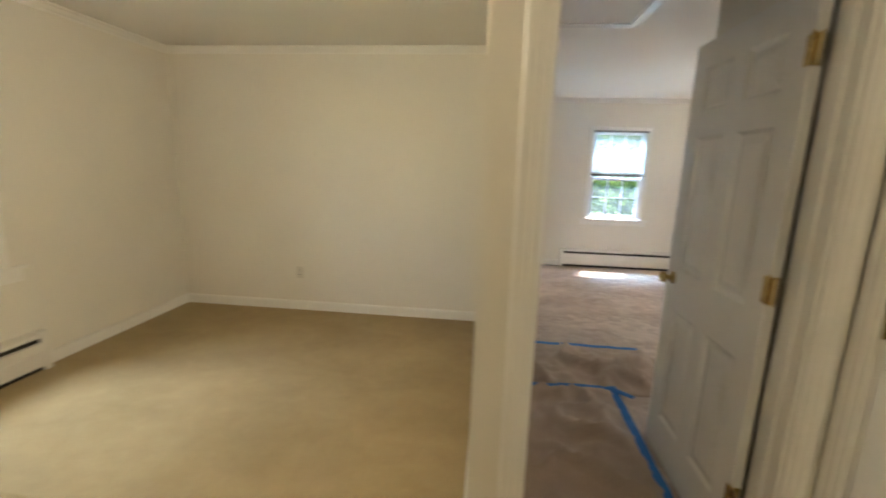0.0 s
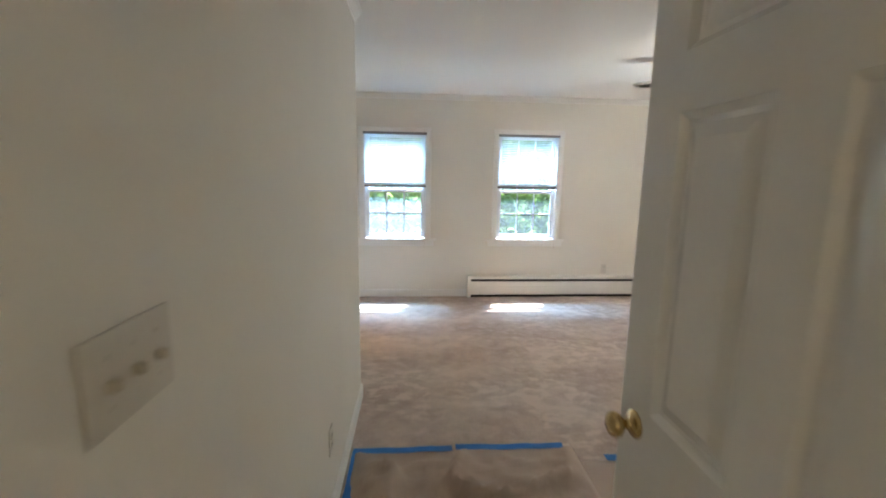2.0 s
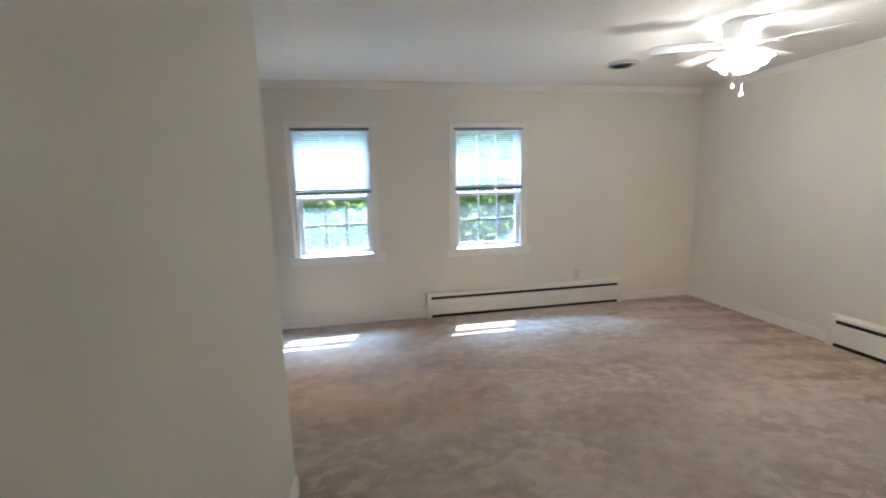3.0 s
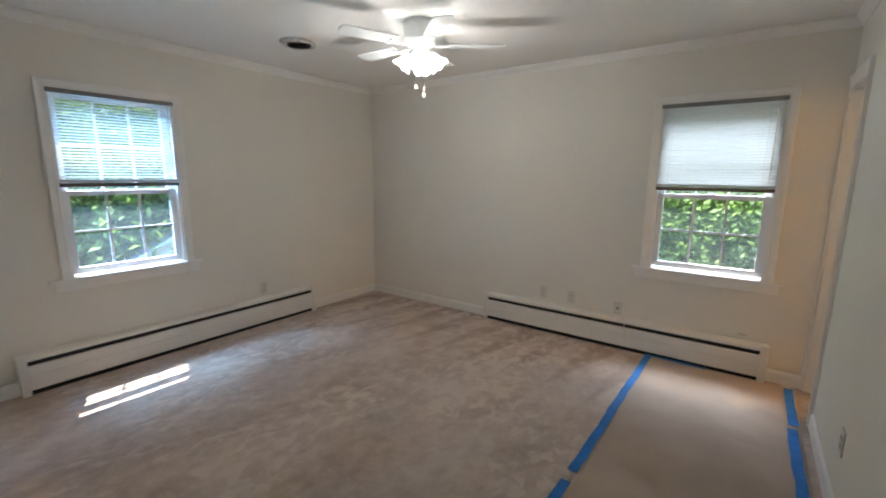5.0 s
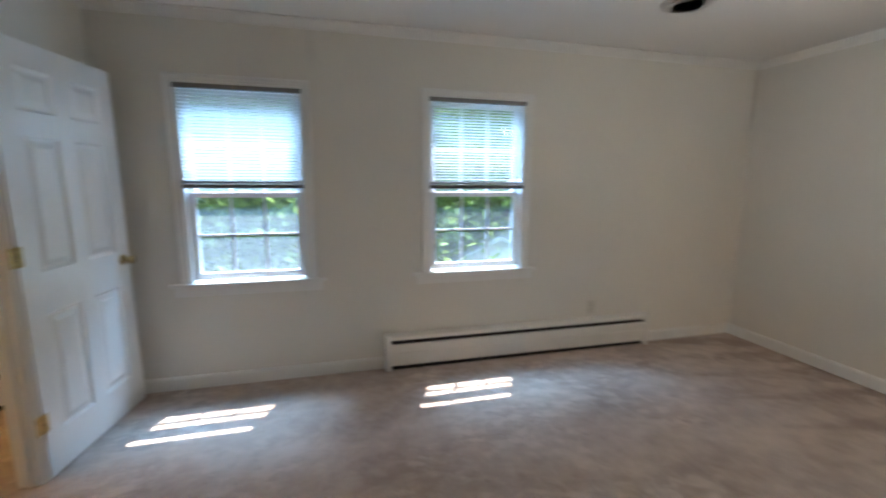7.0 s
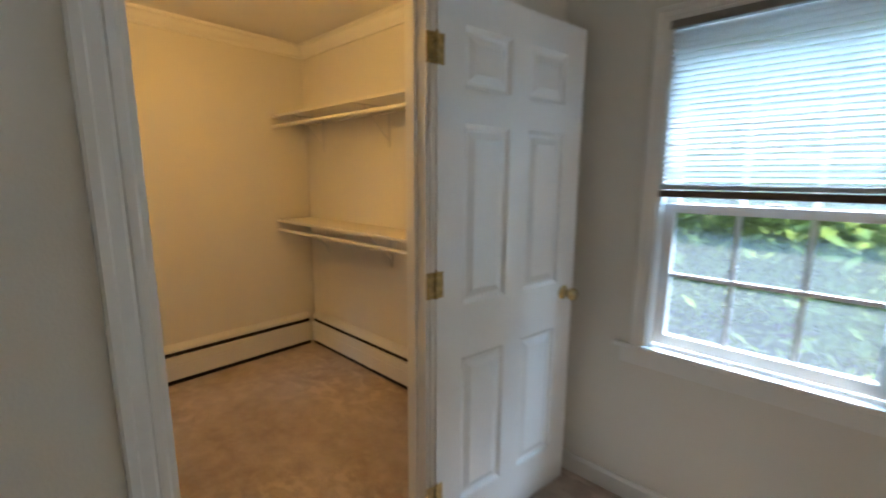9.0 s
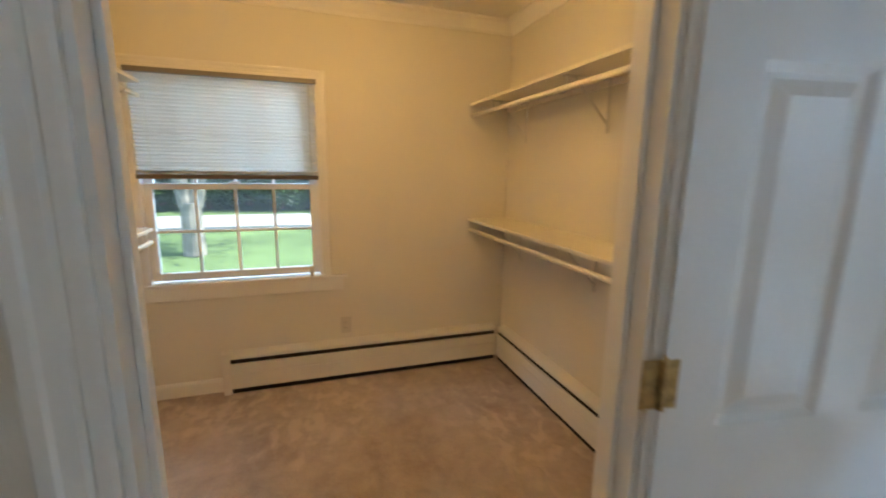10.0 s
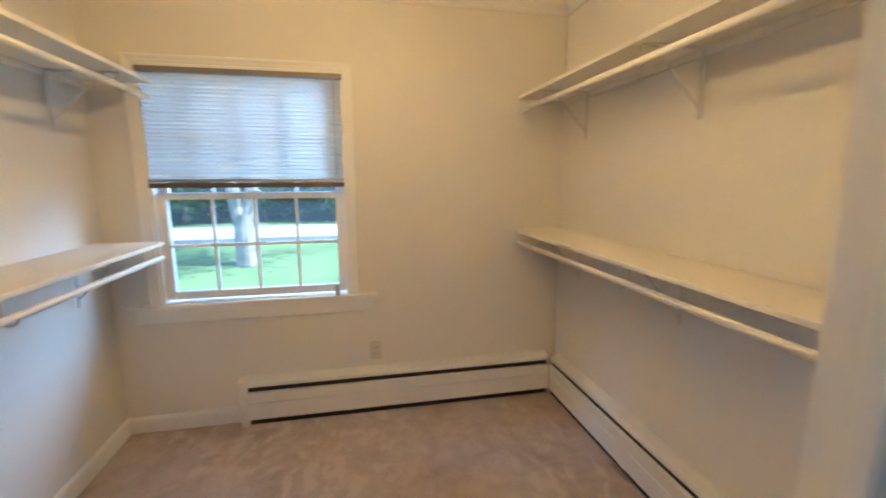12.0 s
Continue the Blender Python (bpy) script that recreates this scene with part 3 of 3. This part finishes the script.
heater("long cream baseboard heater under the window", frame_on((4.06, N, 0), (-1, 0)), 2.32)
heater("long cream baseboard heater under the window", frame_on((E, 3.42, 0), (0, 1)), 2.35)
heater("cream baseboard heater along the closet window wall", frame_on((W, CN - 0.074, 0), (0, -1)), CN - 0.074 - 5.48, (False, True))
heater("cream baseboard heater under the closet shelves", frame_on((-0.14, CN, 0), (-1, 0)), -0.14 - W - 0.074, (True, False))
part("corner_piece", boxes((W, CN - 0.076, 0.0, W + 0.076, CN, 0.292), bevel=0.004), HEAT, bpy.data.objects["baseboard_heater.003"])
heater("cream baseboard heater under the side-room window", frame_on((-2.38, 3.33, 0), (0, -1)), 2.3)


# ---- plates ----
def outlet(name, label, m, category="outlet"):
    o = thing(name, label, category, m)
    part("cover_plate", boxes((-0.035, 0, -0.058, 0.035, 0.005, 0.058), bevel=0.002), PLATE, o)
    if category == "outlet":
        for z in (-0.02, 0.02):
            r = part("receptacle", boxes((-0.016, 0.004, z - 0.013, 0.016, 0.0075, z + 0.013), bevel=0.004), PLATE, o)
            part("prong_slot", boxes((-0.008, 0.0074, z - 0.005, -0.005, 0.0079, z + 0.006), (0.005, 0.0074, z - 0.005, 0.008, 0.0079, z + 0.006)), DARK, r)
    else:
        part("jack", boxes((-0.008, 0.004, -0.008, 0.008, 0.012, 0.008), bevel=0.002), DARK, o)
    return o


OUT = "ivory duplex outlet on the wall"
outlet("wall_outlet", OUT, frame_on((3.51, N, 0.375), (-1, 0)))
outlet("wall_outlet", OUT + " above the heater", frame_on((E, 5.15, 0.39), (0, 1)))
outlet("wall_outlet", OUT + " above the heater", frame_on((E, 4.88, 0.385), (0, 1)))
outlet("phone_jack", "small ivory phone jack above the heater", frame_on((E, 4.47, 0.36), (0, 1)), "jack")
outlet("wall_outlet", OUT, frame_on((3.65, 3.20, 0.36), (1, 0)))
outlet("wall_outlet", OUT + " of the passage", frame_on((PW, 3.92, 0.38), (0, -1)))
outlet("wall_outlet", OUT + " of the closet", frame_on((W, 6.255, 0.39), (0, -1)))
outlet("wall_outlet", OUT + " of the side room", frame_on((-1.17, 4.77, 0.40), (-1, 0)))
hook = thing("pipe_bracket", "small metal bracket above the heater", "bracket", frame_on((E, 3.58, 0.335), (0, 1)))
part("bracket_plate", boxes((-0.03, 0, -0.006, 0.03, 0.012, 0.006), bevel=0.002), CHAIN, hook)
cable = thing("phone_cable", "thin white cable hanging from the jack to the heater", "cable")
bm = bmesh.new()
pts = [(E - 0.012, 4.47, 0.35), (E - 0.03, 4.45, 0.31), (E - 0.05, 4.42, 0.298), (E - 0.075, 4.40, 0.29), (E - 0.078, 4.385, 0.20), (E - 0.078, 4.38, 0.10)]
for a, b in zip(pts, pts[1:]):
    rod(bm, a, b, 0.003, 6)
part("cord", bm, PLATE, cable)

sw = thing("light_switch", "ivory three-gang switch plate with a dimmer", "switch", frame_on((PW, 2.757, 1.262), (0, -1)))
part("cover_plate", boxes((-0.082, 0, -0.060, 0.082, 0.006, 0.060), bevel=0.0025), PLATE, sw)
for x in (-0.046, 0.0, 0.046):
    part("toggle", boxes((x - 0.005, 0.005, -0.010, x + 0.005, 0.020, 0.004), bevel=0.002), TOGGLE, sw)
    for z in (-0.031, 0.031):
        part("screw", boxes((x - 0.003, 0.005, z - 0.003, x + 0.003, 0.0072, z + 0.003)), CHAIN, sw)


# ---- closet shelves and rods ----
def shelf(label, y_wall, side, x0, x1, z, depth, brackets, sleeve=None):
    """side: +1 stands out towards +y."""
    s = thing("closet_shelf", label, "shelf", None, "closet shelves")
    yf = y_wall + side * depth
    lo, hi = sorted((y_wall, yf))
    part("board", boxes((x0, lo, z - 0.019, x1, hi, z), bevel=0.003), SHELF, s)
    lo, hi = sorted((y_wall, y_wall + side * 0.018))
    part("cleat", boxes((x0, lo, z - 0.048, x1, hi, z - 0.0195), bevel=0.002), SHELF, s)
    for x in brackets:
        bm = bmesh.new()
        y1, y2 = y_wall + side * 0.019, y_wall + side * (depth - 0.02)
        lo, hi = sorted((y1, y1 + side * 0.005))
        box(bm, x - 0.008, lo, z - 0.27, x + 0.008, hi, z - 0.02, bevel=0.001)
        lo, hi = sorted((y1, y2))
        box(bm, x - 0.010, lo, z - 0.026, x + 0.010, hi, z - 0.0205)
        rod(bm, (x, y1, z - 0.235), (x, y2 - side * 0.06, z - 0.025), 0.0036, 8)
        # hook that carries the rod
        yr = y_wall + side * (depth - 0.015)
        for k in range(7):
            a0, a1 = math.pi * (0.0 + k / 7), math.pi * (0.0 + (k + 1) / 7)
            rod(bm, (x, yr + side * 0.021 * math.cos(a0), z - 0.082 - 0.021 * math.sin(a0)), (x, yr + side * 0.021 * math.cos(a1), z - 0.082 - 0.021 * math.sin(a1)), 0.004, 6)
        rod(bm, (x, yr - side * 0.021, z - 0.082), (x, yr - side * 0.021, z - 0.022), 0.004, 6)
        part("bracket", bm, BRACKET, s, "white steel bracket with diagonal brace")
    r = thing("hanging_rod", "white metal hanging rod under the shelf", "rod", None, "closet rods")
    yr = y_wall + side * (depth - 0.015)
    part("tube", rod(bmesh.new(), (x0 + 0.004, yr, z - 0.082), (x1 - 0.004, yr, z - 0.082), 0.0125, 16), SHELF, r)
    if sleeve is not None:
        part("sleeve", rod(bmesh.new(), (sleeve, yr, z - 0.082), (x1 - 0.02, yr, z - 0.082), 0.0152, 16), SHELF, r, "wider telescoping sleeve")
    return s


shelf("white painted upper closet shelf on brackets", CN, -1, W + 0.004, CX - 0.02, 1.908, 0.30, (-1.98, -1.19, -0.40))
shelf("white painted lower closet shelf on brackets", CN, -1, W + 0.004, CX - 0.02, 1.112, 0.30, (-1.98, -1.19, -0.40))
shelf("white painted upper closet shelf on brackets", CS, 1, W + 0.06, CX - 0.004, 1.908, 0.32, (-1.98, -1.18, -0.40), -1.19)
shelf("white painted lower closet shelf on brackets", CS, 1, W + 0.10, CX - 0.004, 1.112, 0.32, (-1.98, -1.18, -0.40))

# ---- ceiling fan, vent, hatch ----
FX, FY = 3.58, 5.50
fan = thing("ceiling_fan", "white ceiling fan with a lit four-shade lamp kit", "ceiling fan", Matrix.Translation((FX, FY, H)))
part("motor_housing", lathe([(0.0, 0), (0.104, 0), (0.110, -0.012), (0.110, -0.040), (0.106, -0.046), (0.106, -0.105), (0.098, -0.130), (0.080, -0.148), (0.052, -0.160), (0.0, -0.165)], 32), FANW, fan, "white ribbed motor housing", True)
part("switch_cup", lathe([(0.0, -0.165), (0.052, -0.165), (0.055, -0.18), (0.052, -0.215), (0.035, -0.228), (0.0, -0.23)], 24), FANW, fan, "", True)
for k in range(5):
    turn = Matrix.Rotation(radians(72 * k + 14), 4, "Z")
    bm = boxes((0.10, -0.016, -0.155, 0.22, 0.016, -0.150), bevel=0.002)
    box(bm, 0.19, -0.045, -0.155, 0.23, 0.045, -0.150, bevel=0.002)
    bm.transform(turn)
    iron = part("blade_iron", bm, FANW, fan)
    bm = bmesh.new()
    pts = [(0.19, -0.05), (0.52, -0.062), (0.545, -0.05), (0.555, 0), (0.545, 0.05), (0.52, 0.062), (0.19, 0.05)]
    a = [bm.verts.new((x, y, -0.147)) for x, y in pts]
    b = [bm.verts.new((x, y, -0.141)) for x, y in pts]
    bm.faces.new(a[::-1]), bm.faces.new(b)
    for i in range(len(a)):
        j = (i + 1) % len(a)
        bm.faces.new((a[i], a[j], b[j], b[i]))
    bm.transform(turn @ Matrix.Rotation(radians(9), 4, "X"))
    part("blade", bm, FANW, iron, "white fan blade")
for k in range(4):
    turn = Matrix.Rotation(radians(90 * k + 30), 4, "Z")
    arm = part("lamp_arm", rod(bmesh.new(), turn @ Vector((0.03, 0, -0.20)), turn @ Vector((0.075, 0, -0.205)), 0.012, 12), FANW, fan)
    seg = 24
    m = turn @ Matrix.Translation((0.070, 0, -0.198)) @ Matrix.Rotation(radians(-38), 4, "Y")
    bm = lathe([(0.016, 0.0), (0.024, -0.006), (0.030, -0.025), (0.038, -0.05), (0.052, -0.078), (0.066, -0.095), (0.064, -0.096), (0.050, -0.080), (0.036, -0.052), (0.028, -0.027), (0.014, -0.004)], seg)
    for v in bm.verts:
        if v.co.z < -0.07:
            ang = math.atan2(v.co.y, v.co.x)
            v.co.z += 0.007 * math.cos(6 * ang)
    bm.transform(m)
    part("glass_shade", bm, SHADE, arm, "lit frosted tulip glass shade", True)
for x, y, zl in ((0.015, -0.02, -0.455), (-0.03, 0.015, -0.40)):
    ch = part("pull_chain", rod(bmesh.new(), (x, y, -0.22), (x, y, zl), 0.0018, 6), CHAIN, fan)
    part("chain_pull", lathe([(0.0, -0.012), (0.008, -0.010), (0.011, 0.0), (0.008, 0.010), (0.003, 0.014), (0.0, 0.014)], 12, Matrix.Translation((x, y, zl))), FANW, ch, "white ball pull", True)

vent = thing("ceiling_vent", "round grey metal ceiling vent with ring louvres", "vent", Matrix.Translation((3.40, 6.53, H)))
part("flange", lathe([(0.118, -0.001), (0.14, -0.001), (0.14, -0.005), (0.125, -0.012), (0.118, -0.010)], 32), VENTM, vent)
for r in (0.035, 0.062, 0.089, 0.114):
    part("louvre", lathe([(r - 0.012, -0.006), (r - 0.010, -0.005), (r + 0.006, -0.022), (r + 0.003, -0.024)], 32), VENTM, vent)
part("damper", lathe([(0.0, -0.0015), (0.116, -0.0015), (0.116, -0.0005), (0.0, -0.0005)], 24), DARK, vent)

hatch = thing("attic_hatch", "white painted attic hatch with a trim frame", "hatch", None, "", "structure")
part("hatch_panel", boxes((0.91, 3.32, H - 0.006, 1.53, 4.16, H + 0.01)), CEIL, hatch)
for d in ((0.84, 3.25, H - 0.016, 0.91, 4.23, H + 0.01), (1.53, 3.25, H - 0.016, 1.60, 4.23, H + 0.01), (0.91, 4.16, H - 0.016, 1.53, 4.23, H + 0.01), (0.91, 3.25, H - 0.016, 1.53, 3.32, H + 0.01)):
    part("hatch_trim", boxes(d, bevel=0.003), DOORP, hatch)

# ---- masking paper and tape ----
def sheet(name, x0, x1, y0, y1, crumple, seed, label, step=0.025, base=0.024):
    bm = bmesh.new()
    nx, ny = max(2, int((x1 - x0) / step)), max(2, int((y1 - y0) / step))
    vs = []
    for i in range(nx + 1):
        for j in range(ny + 1):
            x, y = x0 + (x1 - x0) * i / nx, y0 + (y1 - y0) * j / ny
            p = Vector((x * 3.2 + seed, y * 3.2, seed))
            ridge = 1 - abs(noise.noise(p)) * 2.2
            ridge2 = 1 - abs(noise.noise(p * 2.3 + Vector((7, 3, 1)))) * 2.4
            edge = min(1, min(i, nx - i, j, ny - j) / 6)
            z = base + edge * crumple * (max(0, ridge) ** 3 + 0.35 * max(0, ridge2) ** 3)
            vs.append(bm.verts.new((x, y, z)))
    for i in range(nx):
        for j in range(ny):
            a = i * (ny + 1) + j
            bm.faces.new((vs[a], vs[a + ny + 1], vs[a + ny + 2], vs[a + 1]))
    t = thing(name, label, "paper")
    ob = part("paper_sheet", bm, PAPER, t, "", True)
    sol = ob.modifiers.new("thickness", "SOLIDIFY")
    sol.thickness = 0.001
    return t


def tape(p, q, width, label="strip of blue painter's tape on the floor", z=0.026):
    p, q = Vector((*p, 0)), Vector((*q, 0))
    d = q - p
    n = max(3, int(d.length / 0.04))
    side = Vector((-d.y, d.x, 0)).normalized() * width / 2
    bm = bmesh.new()
    rows = []
    for k in range(n + 1):
        c = p + d * k / n + side * 0.22 * noise.noise(Vector((k * 0.3, p.x, p.y)))
        w = 1 + 0.10 * noise.noise(Vector((k * 0.5, p.y, 4)))
        zz = z + 0.003 * (1 + noise.noise(Vector((k * 0.4, p.x, 9))))
        rows.append((bm.verts.new(c - side * w + Vector((0, 0, zz))), bm.verts.new(c + side * w + Vector((0, 0, zz)))))
    for a, b in zip(rows, rows[1:]):
        bm.faces.new((a[0], a[1], b[1], b[0]))
    t = thing("tape_strip", label, "tape", None, "painter's tape")
    ob = part("strip", bm, BLUE, t)
    ob.modifiers.new("thickness", "SOLIDIFY").thickness = 0.0008


sheet("floor_paper", 0.735, 1.53, 2.36, 3.66, 0.075, 3.1, "crumpled brown masking paper taped inside the doorway")
sheet("floor_paper", 0.745, 1.95, 3.58, 4.34, 0.085, 8.7, "crumpled brown masking paper taped across the passage", base=0.026)
sheet("floor_paper", 1.90, 4.97, 3.25, 4.21, 0.013, 5.2, "flat brown masking paper along the wall", 0.04, 0.022)
tape((0.76, 4.33), (1.28, 4.335), 0.048, z=0.031)
tape((1.30, 4.345), (1.90, 4.33), 0.048, z=0.031)
tape((0.755, 2.45), (0.765, 4.36), 0.05, z=0.029)
tape((0.84, 3.58), (1.20, 3.60), 0.045, z=0.047)
tape((1.16, 3.61), (1.54, 3.62), 0.05, z=0.047)
tape((1.50, 2.60), (1.52, 3.66), 0.05, z=0.037)
tape((1.46, 3.66), (1.62, 3.52), 0.05, z=0.043)
tape((2.1, 4.225), (3.12, 4.22), 0.05)
tape((3.20, 4.215), (4.985, 4.185), 0.05)
tape((4.38, 3.285), (4.94, 3.285), 0.05)
tape((2.6, 3.285), (4.33, 3.295), 0.05)
tape((4.945, 3.78), (4.955, 4.20), 0.03)


# ---- outside ----
def ground_z(x, y):
    fall = min(1, max(0, (y - 8) / 10)) * 1.6 + min(1, max(0, (x - 6) / 10)) * 1.0
    return -0.75 - fall + 0.10 * noise.noise(Vector((x * 0.15, y * 0.15, 0)))


bm = bmesh.new()
steps = [-300, -150, -80] + list(range(-48, 49, 3)) + [80, 150, 300]
grid = [[bm.verts.new((x, y, ground_z(x, y))) for y in steps] for x in steps]
for i in range(len(steps) - 1):
    for j in range(len(steps) - 1):
        bm.faces.new((grid[i][j], grid[i + 1][j], grid[i + 1][j + 1], grid[i][j + 1]))
setting("ground", bm, LAWN, "green lawn in dappled shade", "ground")
bm = bmesh.new()
prev = None
for k in range(-20, 21):
    y = k * 3
    zc = max(ground_z(-19.6, y), ground_z(-15.4, y)) + 0.16
    row = [bm.verts.new((x, y, zc)) for x in (-19.5, -15.5)] + [bm.verts.new((x, y, zc - 0.5)) for x in (-19.5, -15.5)]
    if prev:
        bm.faces.new((prev[0], prev[1], row[1], row[0]))
        bm.faces.new((prev[1], prev[3], row[3], row[1]))
        bm.faces.new((prev[0], row[0], row[2], prev[2]))
    prev = row
setting("road", bm, ROADM, "pale sunlit asphalt road", "road")


def leaves(count, spread, size, seed, shape="crown"):
    """Many small leaves in uneven clumps."""
    rnd = random.Random(seed)
    clumps = []
    for _ in range(46):
        while True:
            p = Vector((rnd.uniform(-1, 1), rnd.uniform(-1, 1), rnd.uniform(-1, 1)))
            if 0.25 < p.length < 1:
                break
        clumps.append((Vector((p.x * spread[0], p.y * spread[1], p.z * spread[2])), rnd.uniform(0.14, 0.34)))
    verts, faces = [], []
    for _ in range(count):
        c, r = clumps[rnd.randrange(len(clumps))]
        p = c + Vector((rnd.gauss(0, r), rnd.gauss(0, r), rnd.gauss(0, r * 0.7))) * min(spread)
        q = Euler((rnd.uniform(-1, 1), rnd.uniform(-1, 1), rnd.uniform(0, 6.3))).to_matrix()
        s = size * rnd.uniform(0.6, 1.3)
        n = len(verts)
        for v in ((-s, 0, 0), (0, -s * 0.45, s * 0.1), (s, 0, 0), (0, s * 0.45, s * 0.1)):
            verts.append(p + q @ Vector(v))
        faces.append((n, n + 1, n + 2, n + 3))
    me = bpy.data.meshes.new("leaves")
    me.from_pydata(verts, [], faces)
    return me


def tree(label, m, height, radius, mat, bark, seed, count=5200, size=0.085, fork=False, crown_z=0.62, group="trees outside"):
    rnd = random.Random(seed)
    t = thing("tree", label, "tree", m, group)
    bm = bmesh.new()
    last, r = Vector((0, 0, -0.4)), radius
    top = height * 0.62
    if fork:
        rod(bm, last, (0, 0, 1.3), r * 1.1, 12, r)
        for dx, dy in ((-0.10, 0.35), (0.05, -0.32)):
            a = Vector((0, dy * 0.3, 1.2))
            for k in range(4):
                b = a + Vector((dx * 0.3, dy * (0.5 + 0.3 * k), 1.0))
                rod(bm, a, b, r * (0.72 - 0.1 * k), 10, r * (0.62 - 0.1 * k))
                a = b
    else:
        for k in range(6):
            nxt = Vector((rnd.uniform(-0.12, 0.12), rnd.uniform(-0.12, 0.12), -0.4 + (top + 0.4) * (k + 1) / 6))
            rod(bm, last, nxt, r, 10, r * 0.82)
            last, r = nxt, r * 0.82
    part("trunk", bm, bark, t)
    limbs = bmesh.new()
    for k in range(9):
        z = height * rnd.uniform(0.35, 0.62)
        a = Vector((0, 0, z))
        ang = rnd.uniform(0, 6.3)
        mid = a + Vector((math.cos(ang), math.sin(ang), 0.5)) * height * 0.11
        end = mid + Vector((math.cos(ang + 0.3), math.sin(ang + 0.3), 0.35)) * height * 0.13
        rod(limbs, a, mid, radius * 0.34, 7, radius * 0.22)
        rod(limbs, mid, end, radius * 0.22, 7, radius * 0.08)
    part("limb", limbs, bark, t)
    me = leaves(count, (height * 0.36, height * 0.36, height * 0.40), size, seed)
    me.materials.append(mat)
    c = part("crown", me, mat, t)
    c.location = (0, 0, height * crown_z)
    return t


t1 = tree("leafy green tree in sunlight", pose(2.2, 13.0, ground_z(2.2, 13)), 6.5, 0.13, LEAF, BARK, 11, 15000, 0.085, crown_z=0.42)
t2 = tree("leafy green tree in the woods", pose(12.0, 7.5, ground_z(12, 7.5)), 7.5, 0.16, LEAF, BARK, 23, 18000, 0.068, crown_z=0.43)
for x, y, s, a in ((5.6, 14.0, 1.1, 40), (-1.6, 14.6, 1.2, 100), (8.8, 13.0, 1.2, 200), (0.4, 18.5, 1.7, 10), (4.3, 19.0, 1.8, 300), (9.5, 19, 1.8, 77), (13, 15, 1.5, 10), (-5, 19.5, 1.6, 60), (-3.6, 16.2, 1.2, 160)):
    copy_thing(t1, pose(x, y, ground_z(x, y), 0, 0, a) @ Matrix.Diagonal((s, s, s, 1)))
for x, y, s, a in ((11.2, 4.6, 0.9, 40), (11.5, 2.0, 1.0, 100), (14.5, 5.6, 1.3, 200), (15, 1.0, 1.4, 10), (16.5, 9.5, 1.5, 300), (18, 4, 1.8, 77), (11.0, -0.5, 0.9, 120), (18.5, -2.5, 1.8, 20)):
    copy_thing(t2, pose(x, y, ground_z(x, y), 0, 0, a) @ Matrix.Diagonal((s, s, s, 1)))
tree("pale forked tree trunk on the lawn", pose(-11.2, 3.4, ground_z(-11.2, 3.4)), 9.0, 0.24, LEAF, BARK_P, 5, 6000, 0.11, True, 0.85, "")
d1 = tree("dark evergreen tree across the road", pose(-24, 5.0, ground_z(-24, 5)), 6.0, 0.16, LEAF_D, BARK, 31, 8000, 0.12, False, 0.45, "evergreens across the road")
for k, (x, y, s) in enumerate(((-23.5, 8.6, 0.9), (-24.5, 1.4, 1.0), (-23.6, -2.2, 1.1), (-24.2, 12.2, 1.1), (-26.5, 6.6, 1.5), (-27, 2.8, 1.6), (-27, 10.6, 1.6), (-27, -1.5, 1.6), (-24, 16, 1.2), (-23.8, -6, 1.2), (-28, 15, 1.7), (-28, -6, 1.7), (-32, 4, 2.3), (-32, 10, 2.3), (-32, -3, 2.3))):
    copy_thing(d1, pose(x, y, ground_z(x, y), 0, 0, 47 * k) @ Matrix.Diagonal((s, s, s, 1)))

# the low outbuilding behind the house
hx, hy = 5.2, 12.4
hz = ground_z(hx, hy)
hut = thing("outbuilding", "grey-sided outbuilding with a pale shingle roof", "shed", pose(hx, hy, 0.35, 0, 0, 62))
part("wall", boxes((-1.2, -1.0, hz - 0.8, 1.4, 1.6, -0.75)), SIDING, hut)
bm = extrude([(-1.15, -0.80), (0.3, 0.10), (1.75, -0.80), (1.75, -0.87), (0.3, 0.03), (-1.15, -0.87)], 2.9)
bm.transform(Matrix.Translation((-1.35, 0, 0)))
part("roof", bm, SHINGLE, hut, "pale grey shingle roof")
bm = bmesh.new()
for x in (-1.2, 1.36):
    a = [bm.verts.new((x + dx, y, z)) for dx in (0, 0.04) for y, z in ((-1.0, -0.75), (0.3, 0.03), (1.6, -0.75))]
    bm.faces.new(a[:3]), bm.faces.new(a[3:][::-1])
    for i in range(3):
        j = (i + 1) % 3
        bm.faces.new((a[i], a[i + 3], a[j + 3], a[j]))
part("gable", bm, SIDING, hut)
